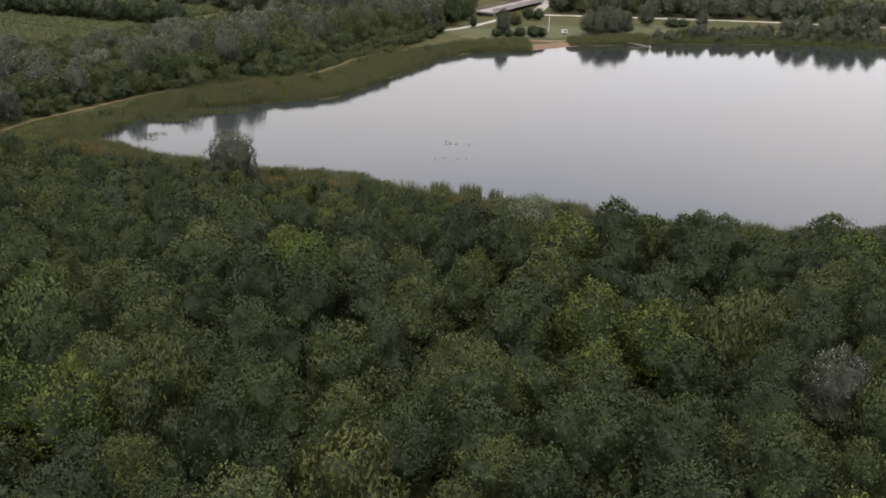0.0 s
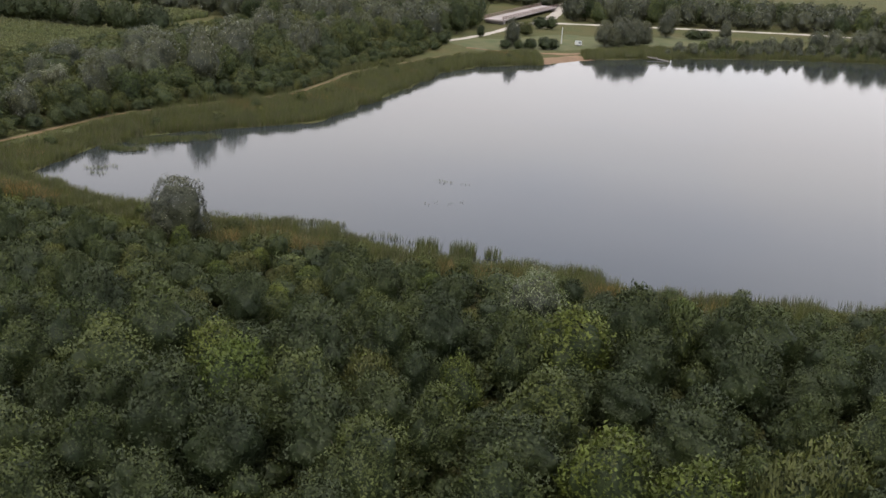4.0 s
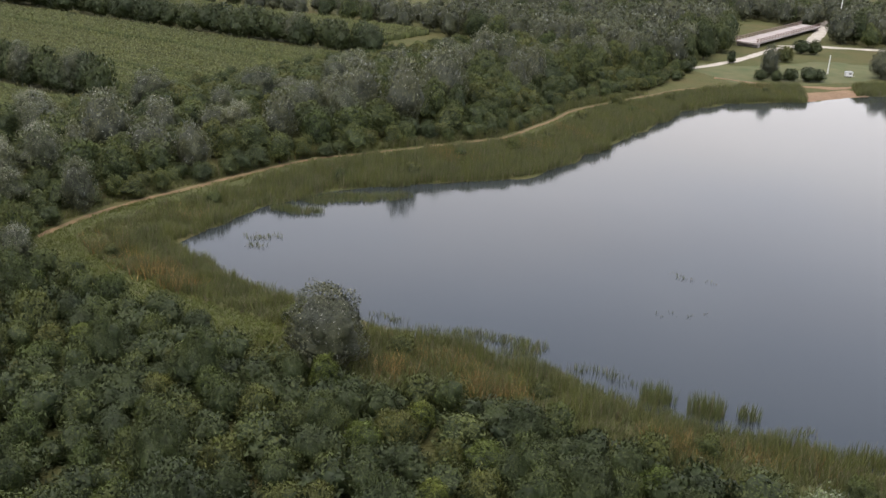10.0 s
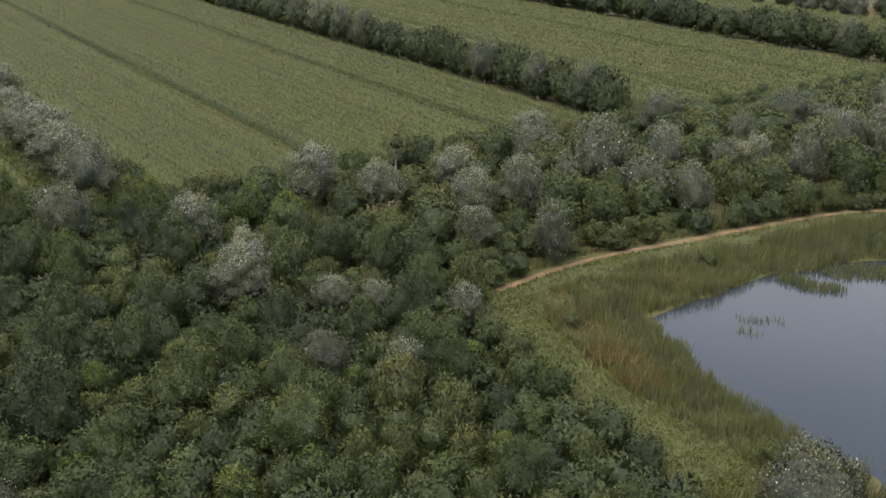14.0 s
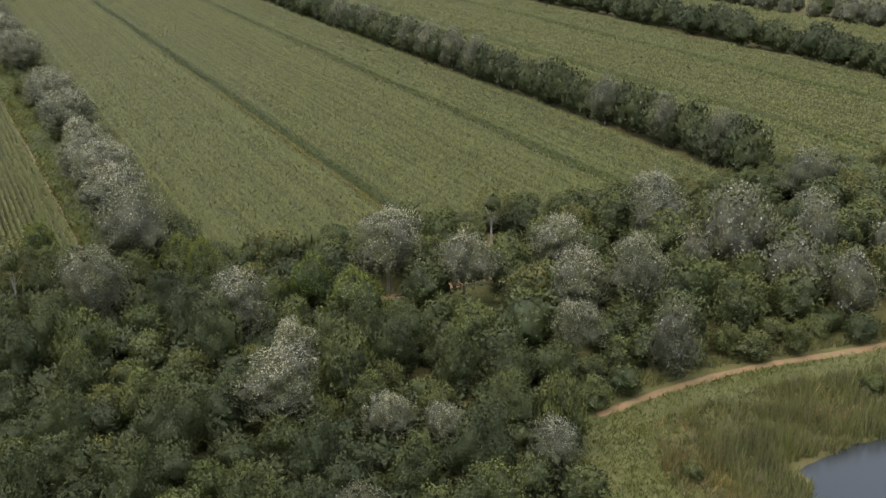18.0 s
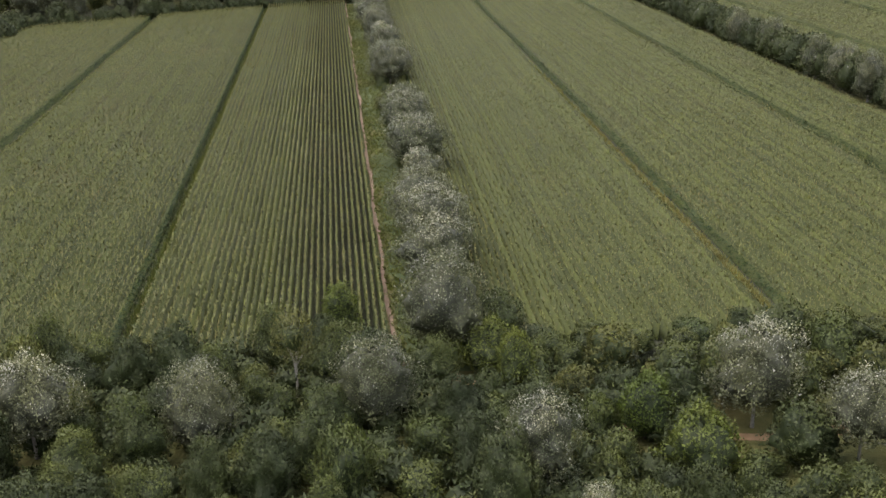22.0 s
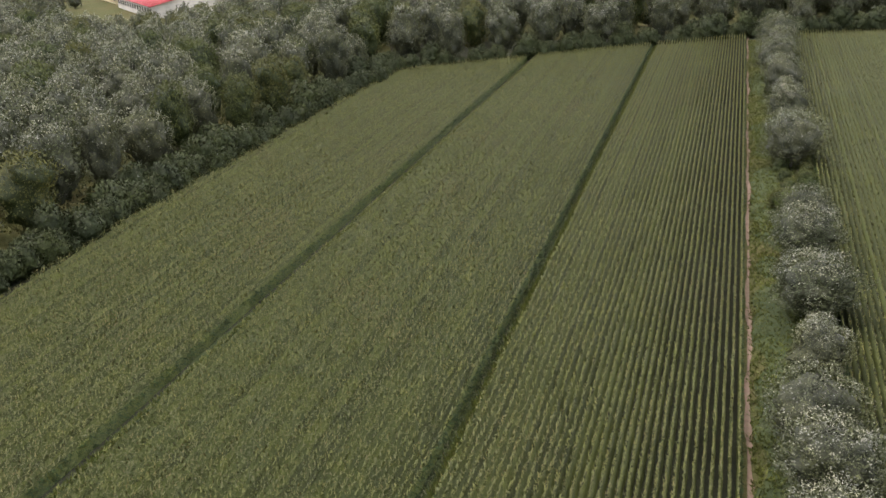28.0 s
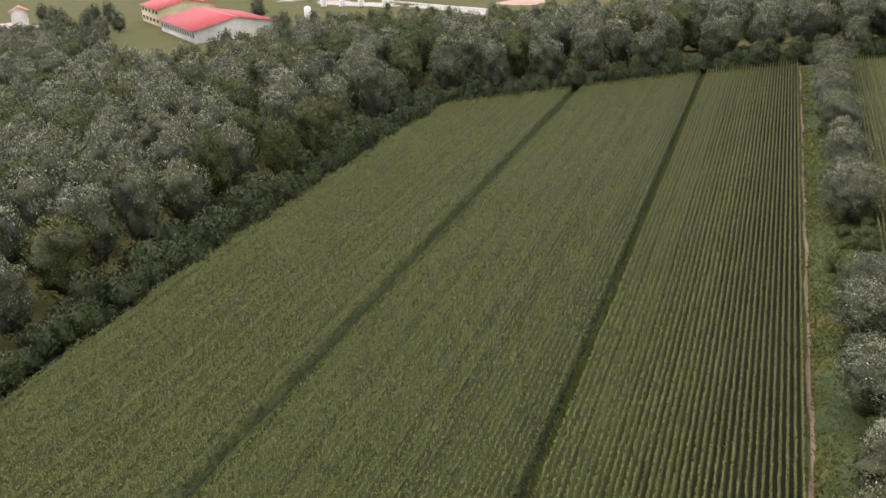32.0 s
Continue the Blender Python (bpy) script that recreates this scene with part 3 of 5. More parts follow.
keep = (sd > 0.2 - 1.0 * np.sin(q[:, 0] * 0.3) * np.sin(q[:, 1] * 0.23)) & (pd > 1.1) & (vd > 3.4) & ~beach
q, sd = q[keep], sd[keep]
patch = np.sin(q[:, 0] * 0.21 + 2 * np.sin(q[:, 1] * 0.11)) + np.sin(q[:, 1] * 0.33 + q[:, 0] * 0.12) + rng.normal(0, 0.5, len(q))
lump = np.sin(q[:, 0] * 0.7 + 1.7 * np.sin(q[:, 1] * 0.31)) * np.sin(q[:, 1] * 0.6 + 1.3 * np.sin(q[:, 0] * 0.23))
tall = np.clip(1.55 - np.clip(sd - 2.5, 0, 20) * np.where(q[:, 1] > 215, 0.012, 0.075) + 0.6 * lump + 0.45 * (q[:, 1] > 215), 0.45, 2.9)
z = np.maximum(ground_height(q), -0.2)
p3 = np.column_stack([q, z])
dry = (patch > 1.85) & (sd > 3)
for name, sel, mt, label in (("reed_bed", ~dry, M_REED, "dense green reed bed along the lake shore"), ("dry_reeds", dry, M_DRYREED, "patches of dry brown reeds and grass on the bank")):
    pile = Pile()
    for lo, hi in ((0, 1.2), (1.2, 4)):
        s2 = sel & (tall >= lo) & (tall < hi)
        if s2.any():
            v, f = blades(p3[s2], tall[s2], 0.05, 0.36, rng, 4)
            pile.add(v, f)
    tagged(new(name, pile.mesh(name, [mt])), label, "reeds", kind="stuff")

# ---- trees ----


def crown_arrays(seed, height, radius, bottom, clumps, leaves, size, up=0.9, pale=0.0, depth=0.38, point=0.0, long=1.5, low=0.36, lumps=0.34, skin=0.78, grid=(36, 20), stand=0.10, tight=1.0):
    """A crown: close-set leafy boughs swelling out of a lumpy dome, with fine leaves and upright shoots standing off
    it. Materials: 0 leaf, 1 leafy mass with shade put into its colour, 2 pale leaf.
    """
    rng = np.random.default_rng(seed)
    span = height - bottom
    zc = bottom + span * low
    half_up, half_low = height - zc, zc - bottom
    broad = unit(rng.normal(size=(8, 3)) * np.array((1, 1, 0.6)) + np.array((0, 0, 0.1)))
    b_amp = rng.uniform(-0.8, 1.0, 8) * lumps
    bough = unit(rng.normal(size=(clumps, 3)) + np.array((0, 0, 0.2)))
    b_size = rng.uniform(0.55, 1.0, clumps)
    sharp = clumps * 0.62 * tight * rng.uniform(0.7, 1.4, clumps)

    def swell(d):
        """How far the crown stands out in the directions d, and how much of that is the nearest bough."""
        wide = 1.0 + (b_amp * np.exp(-5.0 * (1.0 - d @ broad.T))).sum(1)
        near = (b_size * np.exp(-sharp * (1.0 - d @ bough.T))).max(1)
        return wide, near

    def dome(d, k=1.0):
        wide, near = swell(d)
        r = wide * (1.0 - depth + depth * near) * k
        hz = np.where(d[:, 2] > 0, half_up, half_low)
        slim = 1.0 - point * np.clip(d[:, 2], 0, 1) ** 1.2
        return np.column_stack([d[:, 0] * radius * r * slim, d[:, 1] * radius * r * slim, d[:, 2] * hz * (0.45 + 0.55 * wide) * (1.0 - depth * 0.6 + depth * 0.6 * near) * k + zc]), near

    # the leafy mass, in the dark colour that paints shade between the leaves
    na, nb = grid
    ph = np.arange(na) * 2 * np.pi / na
    th = (np.arange(nb) + 0.5) / nb * np.pi
    T, P = np.meshgrid(th, ph, indexing="ij")
    P = P + (np.arange(nb) % 2)[:, None] * np.pi / na
    d = np.column_stack([(np.sin(T) * np.cos(P)).ravel(), (np.sin(T) * np.sin(P)).ravel(), np.cos(T).ravel()])
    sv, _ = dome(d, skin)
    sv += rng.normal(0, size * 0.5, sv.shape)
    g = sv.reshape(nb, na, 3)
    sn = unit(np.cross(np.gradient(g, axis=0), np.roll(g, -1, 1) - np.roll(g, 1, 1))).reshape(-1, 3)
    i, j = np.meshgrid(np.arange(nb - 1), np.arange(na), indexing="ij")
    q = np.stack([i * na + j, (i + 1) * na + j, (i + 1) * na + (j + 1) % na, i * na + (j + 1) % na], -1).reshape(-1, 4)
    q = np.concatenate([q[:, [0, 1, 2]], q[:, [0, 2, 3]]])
    # the leaves
    d = unit(rng.normal(size=(leaves, 3)) + (0, 0, 0.3))
    e = 0.06
    t1 = unit(np.cross(d, rng.normal(size=d.shape)))
    t2 = np.cross(d, t1)
    p0, near = dome(d)
    nm = unit(np.cross(dome(unit(d + t1 * e))[0] - p0, dome(unit(d + t2 * e))[0] - p0))
    off = np.where(rng.random(leaves) < 0.75, rng.uniform(-1.1, 0.4, leaves), rng.uniform(0, 1.5, leaves) * near) * stand * radius
    pos = p0 + (nm * 0.6 + np.array((0, 0, 0.5))) * off[:, None]
    face = unit(nm + rng.normal(size=nm.shape) * 0.55)
    tip = np.array((0, 0, up)) + rng.normal(size=(leaves, 3)) * 0.6
    tip = unit(unit(tip - face * (tip * face).sum(1, keepdims=True)) + nm * 0.35)
    side = unit(np.cross(face, tip))
    sz = size * rng.uniform(0.55, 1.25, (leaves, 1))
    v = np.stack([pos - side * sz * 0.5, pos + side * sz * 0.5, pos + tip * sz * long], 1)
    nm = unit(nm + rng.normal(size=nm.shape) * 0.34 + np.array((0, 0, 0.12)))
    back = (np.cross(v[:, 1] - v[:, 0], v[:, 2] - v[:, 0]) * nm).sum(1) < 0
    v[back] = v[back][:, [1, 0, 2]]
    # pale leaves gather on top: silver undersides, plus top light put into colour
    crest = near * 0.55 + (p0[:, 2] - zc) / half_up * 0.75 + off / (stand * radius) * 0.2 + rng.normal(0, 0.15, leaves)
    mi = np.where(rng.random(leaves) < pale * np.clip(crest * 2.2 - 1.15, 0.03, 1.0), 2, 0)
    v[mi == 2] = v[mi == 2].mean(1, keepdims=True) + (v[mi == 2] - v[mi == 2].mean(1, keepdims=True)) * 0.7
    f = np.arange(3 * leaves).reshape(-1, 3) + len(sv)
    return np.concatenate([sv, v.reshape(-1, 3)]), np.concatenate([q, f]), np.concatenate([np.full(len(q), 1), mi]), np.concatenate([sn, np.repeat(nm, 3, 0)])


def trunk_arrays(seed, height, radius, r0, limbs=5):
    rng, pile = np.random.default_rng(seed + 77), Pile()
    bend = rng.normal(0, 0.15, 2)
    pts = [(bend[0] * t * t * 2, bend[1] * t * t * 2, t * height * 0.7 - 0.3 * (t == 0)) for t in (0, 0.15, 0.45, 0.75, 1)]
    tube(pile, pts, [r0 * 1.35, r0, r0 * 0.75, r0 * 0.45, r0 * 0.15], 6, 0, False)
    for i in range(limbs):
        t = rng.uniform(0.2, 0.6)
        a = 2 * math.pi * i / limbs + rng.uniform(-0.4, 0.4)
        z0, rr = t * height * 0.7, radius * rng.uniform(0.3, 0.55)
        z1 = min(height * 0.68, z0 + height * rng.uniform(0.2, 0.42))
        b = (bend[0] * t * t * 2, bend[1] * t * t * 2)
        tube(pile, [(b[0], b[1], z0), (b[0] + math.cos(a) * rr * 0.45, b[1] + math.sin(a) * rr * 0.45, (z0 + z1) / 2 - 0.1), (math.cos(a) * rr, math.sin(a) * rr, z1)], [r0 * 0.55, r0 * 0.36, r0 * 0.1], 5, 0, False)
    return np.concatenate(pile.v), np.concatenate(pile.f4)


# kind: category, label, height, radius, crown bottom, boughs, leaves, leaf size, leaf, shade-coloured inside, pale
# leaf, bark, trunk radius, further crown settings
KINDS = {
    "broadleaf": ("tree", "dense green broadleaf tree in the woodland", 7.5, 3.3, 0.0, 46, 5200, 0.15, M_BROAD, M_CROWNSHADE, M_LIME, M_DARKBARK, 0.13, dict(pale=0.22, point=0.12)),
    "dark": ("tree", "dark green bushy tree in the woodland", 6.5, 3.0, 0.0, 42, 4800, 0.15, M_DARK, M_CROWNSHADE, M_BROAD, M_DARKBARK, 0.12, dict(pale=0.3, point=0.15)),
    "lime": ("tree", "bright yellow-green young tree among darker trees", 6.5, 2.5, 0.0, 32, 3600, 0.14, M_LIME, M_CROWNSHADE, M_OLIVE, M_DARKBARK, 0.08, dict(up=1.2, pale=0.3, point=0.3, stand=0.16)),
    "olive": ("shrub", "olive green spreading shrub with upright shoots", 4.2, 2.5, 0.0, 26, 3000, 0.14, M_OLIVE, M_CROWNSHADE, M_LIME, M_DARKBARK, 0.08, dict(up=1.5, pale=0.25, long=2.0, low=0.3, stand=0.2)),
    "poplar": ("tree", "white poplar with silvery leaf undersides and pale trunk", 9.5, 4.2, 1.6, 58, 7500, 0.14, M_POPLAR, M_CROWNSHADE_GREY, M_SILVER, M_BARK, 0.14, dict(up=1.2, pale=0.9, point=0.12, depth=0.42, skin=0.74, stand=0.11, low=0.42)),
    "thin": ("tree", "thin young tree with a pale forked trunk and sparse crown", 9.0, 2.6, 3.6, 26, 1700, 0.15, M_OLIVE, M_CROWNSHADE, M_POPLAR, M_BARK, 0.14, dict(pale=0.3, skin=0.45, stand=0.3, depth=0.35, grid=(18, 10))),
    "oak": ("tree", "round dark grey-green tree standing alone on the bank", 8.5, 4.1, 0.0, 60, 6500, 0.15, M_OAK, M_CROWNSHADE_GREY, M_SILVER, M_DARKBARK, 0.2, dict(pale=0.2, lumps=0.2, depth=0.3)),
    "grey_poplar": ("tree", "round grey-green poplar with pale fluttering leaves", 10.0, 4.3, 0.5, 62, 7500, 0.14, M_POPLAR2, M_CROWNSHADE_GREY, M_SILVER, M_BARK, 0.17, dict(up=1.1, pale=0.45, depth=0.36, skin=0.78, lumps=0.2)),
    "willow": ("tree", "pale grey-green feathery willow near the shore", 6.8, 3.4, 0.2, 50, 4600, 0.13, M_WILLOW, M_CROWNSHADE_GREY, M_SILVER, M_BARK, 0.12, dict(pale=0.2, long=1.8, stand=0.14)),
    "hedge": ("shrub", "dark hedge shrub along the field edge", 5.5, 2.9, 0.0, 24, 1100, 0.28, M_DARK, M_CROWNSHADE, M_FAR, M_DARKBARK, 0.1, dict(pale=0.2, grid=(22, 13))),
    "mid": ("tree", "green tree of the wood strip behind the path", 8.0, 3.6, 0.0, 36, 2000, 0.24, M_BROAD, M_CROWNSHADE, M_OLIVE, M_DARKBARK, 0.14, dict(pale=0.3, point=0.1, grid=(28, 16))),
    "mid_olive": ("tree", "olive green tree of the wood strip", 7.0, 3.3, 0.0, 32, 2000, 0.23, M_OLIVE, M_CROWNSHADE, M_LIME, M_DARKBARK, 0.12, dict(up=1.1, pale=0.15, grid=(28, 16))),
    "wood": ("tree", "tall poplar in the dense wood", 15.0, 5.4, 0.0, 52, 3400, 0.26, M_POPLAR2, M_CROWNSHADE_GREY, M_SILVER, M_BARK, 0.22, dict(up=1.2, pale=0.7, depth=0.42, skin=0.78, low=0.52, grid=(32, 20), stand=0.08)),
    "wood_green": ("tree", "tall green poplar in the dense wood", 14.0, 5.0, 0.0, 48, 3200, 0.26, M_OLIVE, M_CROWNSHADE, M_POPLAR2, M_BARK, 0.22, dict(up=1.2, pale=0.5, depth=0.40, skin=0.78, low=0.52, grid=(32, 20), stand=0.08)),
    "mid_grey": ("tree", "round grey-green poplar of the wood strip", 9.0, 4.0, 0.0, 46, 2600, 0.22, M_FAR, M_CROWNSHADE_GREY, M_SILVER, M_DARKBARK, 0.14, dict(up=1.0, pale=0.25, lumps=0.2, depth=0.36, grid=(28, 16))),
    "far": ("tree", "distant grey-green tree beyond the lake", 9.5, 4.2, 0.0, 26, 560, 0.45, M_FAR, M_CROWNSHADE_GREY, M_POPLAR2, M_DARKBARK, 0.18, dict(pale=0.4, grid=(20, 12))),
    "scrub": ("shrub", "green woodland shrub", 4.0, 2.2, 0.0, 20, 1500, 0.16, M_BROAD, M_CROWNSHADE, M_LIME, M_DARKBARK, 0.07, dict(pale=0.2, grid=(22, 13), stand=0.15)),
    "scrub_dark": ("shrub", "dark woodland shrub", 4.0, 2.2, 0.0, 20, 1500, 0.16, M_DARK, M_CROWNSHADE, M_BROAD, M_DARKBARK, 0.07, dict(pale=0.3, grid=(22, 13), stand=0.15)),
    "under": ("shrub", "low undergrowth shrub", 2.2, 1.6, 0.0, 10, 380, 0.22, M_DARK, M_CROWNSHADE, M_OLIVE, M_DARKBARK, 0.05, dict(up=1.3, pale=0.3, grid=(14, 8), stand=0.2)),
}
NAMES = {"broadleaf": "broadleaf_tree", "dark": "bushy_tree", "lime": "young_tree", "poplar": "poplar_tree", "grey_poplar": "poplar_tree", "hedge": "hedge_shrub", "willow": "willow_tree"}
SHAPES, TREES = {}, {}
tree_rng = np.random.default_rng(7)


def shape(kind, i):
    if (kind, i) not in SHAPES:
        cat, lab, height, radius, bottom, clumps, leaves, size, leaf, inner, pale, bark, r0, more = KINDS[kind]
        seed = sum(map(ord, kind)) * 10 + i
        SHAPES[kind, i] = (crown_arrays(seed, height, radius, bottom, clumps, leaves, size, **more), trunk_arrays(seed, height, radius, r0, 5 if height > 6 else 2))
    return SHAPES[kind, i]


def seat(kind, x, y, h, wide, variants):
    height = KINDS[kind][2]
    k = (h or height * tree_rng.uniform(0.85, 1.12)) / height
    kx = k * wide * tree_rng.uniform(0.9, 1.12)
    return int(tree_rng.integers(variants)), pose(x, y, gz(x, y) - 0.05, 0, 0, tree_rng.uniform(0, 360)) @ Matrix.Diagonal((kx, kx * tree_rng.uniform(0.9, 1.1), k, 1))


def plant(kind, x, y, h=None, wide=1.0, variants=4, label="", group=""):
    """A tree or shrub with its trunk and crown."""
    cat, lab, leaf, inner, pale, bark = KINDS[kind][0], KINDS[kind][1], *KINDS[kind][8:12]
    i, m = seat(kind, x, y, h, wide, variants)
    if (kind, i) not in TREES:
        (v, f, mi, nm), (tv, tf) = shape(kind, i)
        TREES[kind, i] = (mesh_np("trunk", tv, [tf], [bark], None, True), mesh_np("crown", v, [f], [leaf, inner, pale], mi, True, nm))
    ob = new(NAMES.get(kind, cat))
    ob.matrix_basis = m
    for name, data in zip(("trunk", "crown"), TREES[kind, i]):
        part(name, data, ob)
    return tagged(ob, label or lab, cat, group)


class Woods:
    """Trees beyond counting, joined into one mesh; each keeps its own tint."""

    def __init__(self):
        self.v, self.f3, self.f4, self.m3, self.m4, self.t, self.mats, self.soft, self.n = [], [], [], [], [], [], [], [], 0

    def slot(self, m):
        if m not in self.mats:
            self.mats.append(m)
        return self.mats.index(m)

    def add(self, kind, x, y, h=None, wide=1.0, variants=4):
        leaf, inner, pale, bark = KINDS[kind][8:12]
        i, m = seat(kind, x, y, h, wide, variants)
        (v, f, mi, nm), (tv, tf) = shape(kind, i)
        M = np.array(m)
        flat = unit(tv * np.array((1, 1, 0)) + np.array((1e-3, 0, 0)))
        self.soft.append(unit(np.concatenate([nm, flat]) @ np.linalg.inv(M[:3, :3])))
        al = np.concatenate([v, tv]) @ M[:3, :3].T + M[:3, 3]
        self.v.append(al)
        self.f3.append(f + self.n)
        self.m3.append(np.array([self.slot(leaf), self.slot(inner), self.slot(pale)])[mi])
        self.f4.append(tf + self.n + len(v))
        self.m4.append(np.full(len(tf), self.slot(bark)))
        self.t.append(np.full(len(al), tree_rng.random()))
        self.n += len(al)

    def finish(self, name, label, category):
        me = mesh_np(name, np.concatenate(self.v), [np.concatenate(self.f3), np.concatenate(self.f4)], self.mats, np.concatenate(self.m3 + self.m4), True, np.concatenate(self.soft))
        a = me.attributes.new("tint", "FLOAT", "POINT")
        a.data.foreach_set("value", np.concatenate(self.t).astype(np.float32))
        return tagged(new(name, me), label, category, kind="stuff")


placed = []


def put(kind, x, y, *a, **k):
    placed.append((x, y))
    return plant(kind, x, y, *a, **k)


# silver poplars and other single trees of the thicket and the wood strip
for x, y, h in ((-106.2, 185.5, 9.6), (-82, 199, 10.2), (-85.2, 193.3, 8.6), (-79.5, 186.3, 7.0), (-87, 157.3, 7.8), (-104, 164, 7.8), (-93.5, 163.2, 7.0), (-79.1, 162.5, 5), (-75.5, 165.2, 5),
                (-66.9, 169, 5.2), (-62.7, 155, 5.2), (-98, 189.5, 8.5), (-95, 202, 8.6), (-66.8, 235.5, 8.6), (-98.7, 224.4, 8.6), (-124.6, 129.1, 9.5), (-135, 114.2, 10.5)):
    put("poplar", x, y, h * 1.04, 1.1, group="silver poplars of the thicket")
for x, y, h in ((-62, 257, 9.6), (-54, 255.3, 8.8), (-76.5, 252, 7.8), (-119, 156, 8.5), (-120.4, 141.7, 8.6), (-94.1, 218.9, 8.6), (-91.7, 253, 9), (-75.6, 268.3, 9), (-63.5, 281, 10.5), (-63.8, 296.2, 9.6), (-43.3, 318.8, 10.5)):
    put("grey_poplar", x, y, h * 1.03, 1.08, group="grey poplars of the wood strip")
put("grey_poplar", -129.5, 166.8, 11.4, 1.12, label="large round grey-green poplar at the end of the lane", group="row of poplars beside the lane")
put("oak", -26.0, 156.0, 8.6, 1.12)
put("thin", -126.6, 151.4, 9)
put("thin", -109.5, 205.5, 9)
put("lime", -108, 176, 6.5, 1.3)
put("lime", -101, 176.5, 6.8, 1.3)
put("willow", 17.4, 134, 6.6)
put("lime", -137.6, 158.8, 6.6, 1.2, label="yellow-green broad bush at the end of the lane")
# the row beside the lane
for x, y, h in ((-156, 176.5, 9.6), (-166, 179.1, 9.4), (-193.5, 188.6, 9.6), (-198.5, 189.5, 8.2), (-212, 194.2, 9.4), (-226, 198.6, 8.4), (-263.6, 209.5, 10.5), (-289, 217, 10.6), (-322.6, 227.0, 10.6), (-345, 233.5, 11), (-366, 240.5, 11), (-388.6, 247.2, 11.5), (-276, 213, 8), (-305, 222, 9), (-180, 184, 8.2), (-147, 173, 8.6)):
    put("poplar" if tree_rng.random() < 0.5 else "grey_poplar", x + 0.6, y - 0.3, h, 1.38, group="row of poplars beside the lane")
put("lime", -236, 200.4, 4.5, 1.4, label="low yellow-green bush in the row of poplars", group="row of poplars beside the lane")
for s in np.arange(182, 462, 7.5):
    plant("olive", *sw(s + tree_rng.normal(0, 1.5), 124.3 + tree_rng.normal(0, 0.5)), tree_rng.uniform(2.4, 3.8), 1.1, label="low olive shrub under the row of poplars", group="row of poplars beside the lane")
for s in np.arange(205, 462, 6.0):
    plant("olive", *sw(s + tree_rng.normal(0, 1.5), 125.9 + 0.014 * (s - 172)), tree_rng.uniform(1.8, 3.2), 1.3, label="low olive shrub under the row of poplars", group="row of poplars beside the lane")
# hedges between the fields
for s in np.arange(176, 480, 3.4):
    x, y = sw(s + tree_rng.normal(0, 0.6), 220.5 + tree_rng.normal(0, 1.0))
    plant("hedge", x, y, tree_rng.uniform(6.8, 9.8), 0.85, group="dark hedge between the corn fields")
for s, h in ((183, 10.4), (198, 10.6), (216, 10.2), (268, 11), (280, 11.2), (292, 10.8), (305, 10.8), (330, 11), (352, 11)):
    plant("grey_poplar", *sw(s, 219.5), h, 0.85, group="dark hedge between the corn fields")
for s in np.arange(172, 480, 4.2):
    x, y = sw(s + tree_rng.normal(0, 0.8), 317 + tree_rng.normal(0, 1.6))
    plant("hedge", x, y, tree_rng.uniform(7.0, 10.5), 1.0, group="second dark hedge")
for s in (186, 199, 216, 238, 262):
    plant("grey_poplar", *sw(s, 318), tree_rng.uniform(8.5, 10), group="second dark hedge")

FOREST = [(-73, 178), (-66, 170.5), (-58, 166), (-49, 161.5), (-40, 158), (-30, 153), (-15, 151), (0, 147), (12, 142.5), (25, 138), (40, 135), (60, 135.5), (80, 137), (56, 70), (44, 48), (-44, 48), (-50, 88), (-80, 106), (-112, 104), (-148, 92),
          (-146, 118), (-136, 150), (-121, 200), (-106, 250), (-91, 300), (-76, 345), (-52, 395), (-10, 420), (12, 388), (8, 361), (0, 340), (-8, 325), (-18, 303), (-20.5, 285), (-27, 266.5), (-35.5, 255.8), (-48, 241.8), (-55, 232), (-60, 220.5), (-65, 209), (-69.5, 199.5), (-72.5, 188)]


def thicket(poly, per_m2, seed, size, taken=()):
    """Places that keep apart by their own size: (x, y, radius, distance to the border)."""
    rng = np.random.default_rng(seed)
    cand = scatter(poly, per_m2, rng)
    edge, cell, grid, out = seg_distance(cand, poly, True), 8.0, {}, []
    for a, b in taken:
        grid.setdefault((int(a // cell), int(b // cell)), []).append((a, b, 2.2))
    for (px, py), e in zip(cand, edge):
        r, gi, gj = size(px, py, e, rng), int(px // cell), int(py // cell)
        if any((px - a) ** 2 + (py - b) ** 2 < (r + c) ** 2 for i in (-1, 0, 1) for j in (-1, 0, 1) for a, b, c in grid.get((gi + i, gj + j), ())):
            continue
        grid.setdefault((gi, gj), []).append((px, py, r))
        out.append((px, py, r, e))
    return out


def forest_size(x, y, e, rng):
    if y > 178:
        return rng.uniform(1.2, 1.7) if e < 4.5 else rng.uniform(2.0, 3.2) if y > 215 else rng.uniform(1.5, 2.5)
    if x < -58 and y > 130:
        return rng.uniform(1.25, 2.1)
    near_shore = y > 120 + abs(x + 10) * 0.12 and x > -60
    return rng.uniform(1.2, 1.7) if e < 4 or near_shore or rng.random() < 0.15 else rng.uniform(1.9, 3.0)


rng = np.random.default_rng(15)
woodland = Woods()
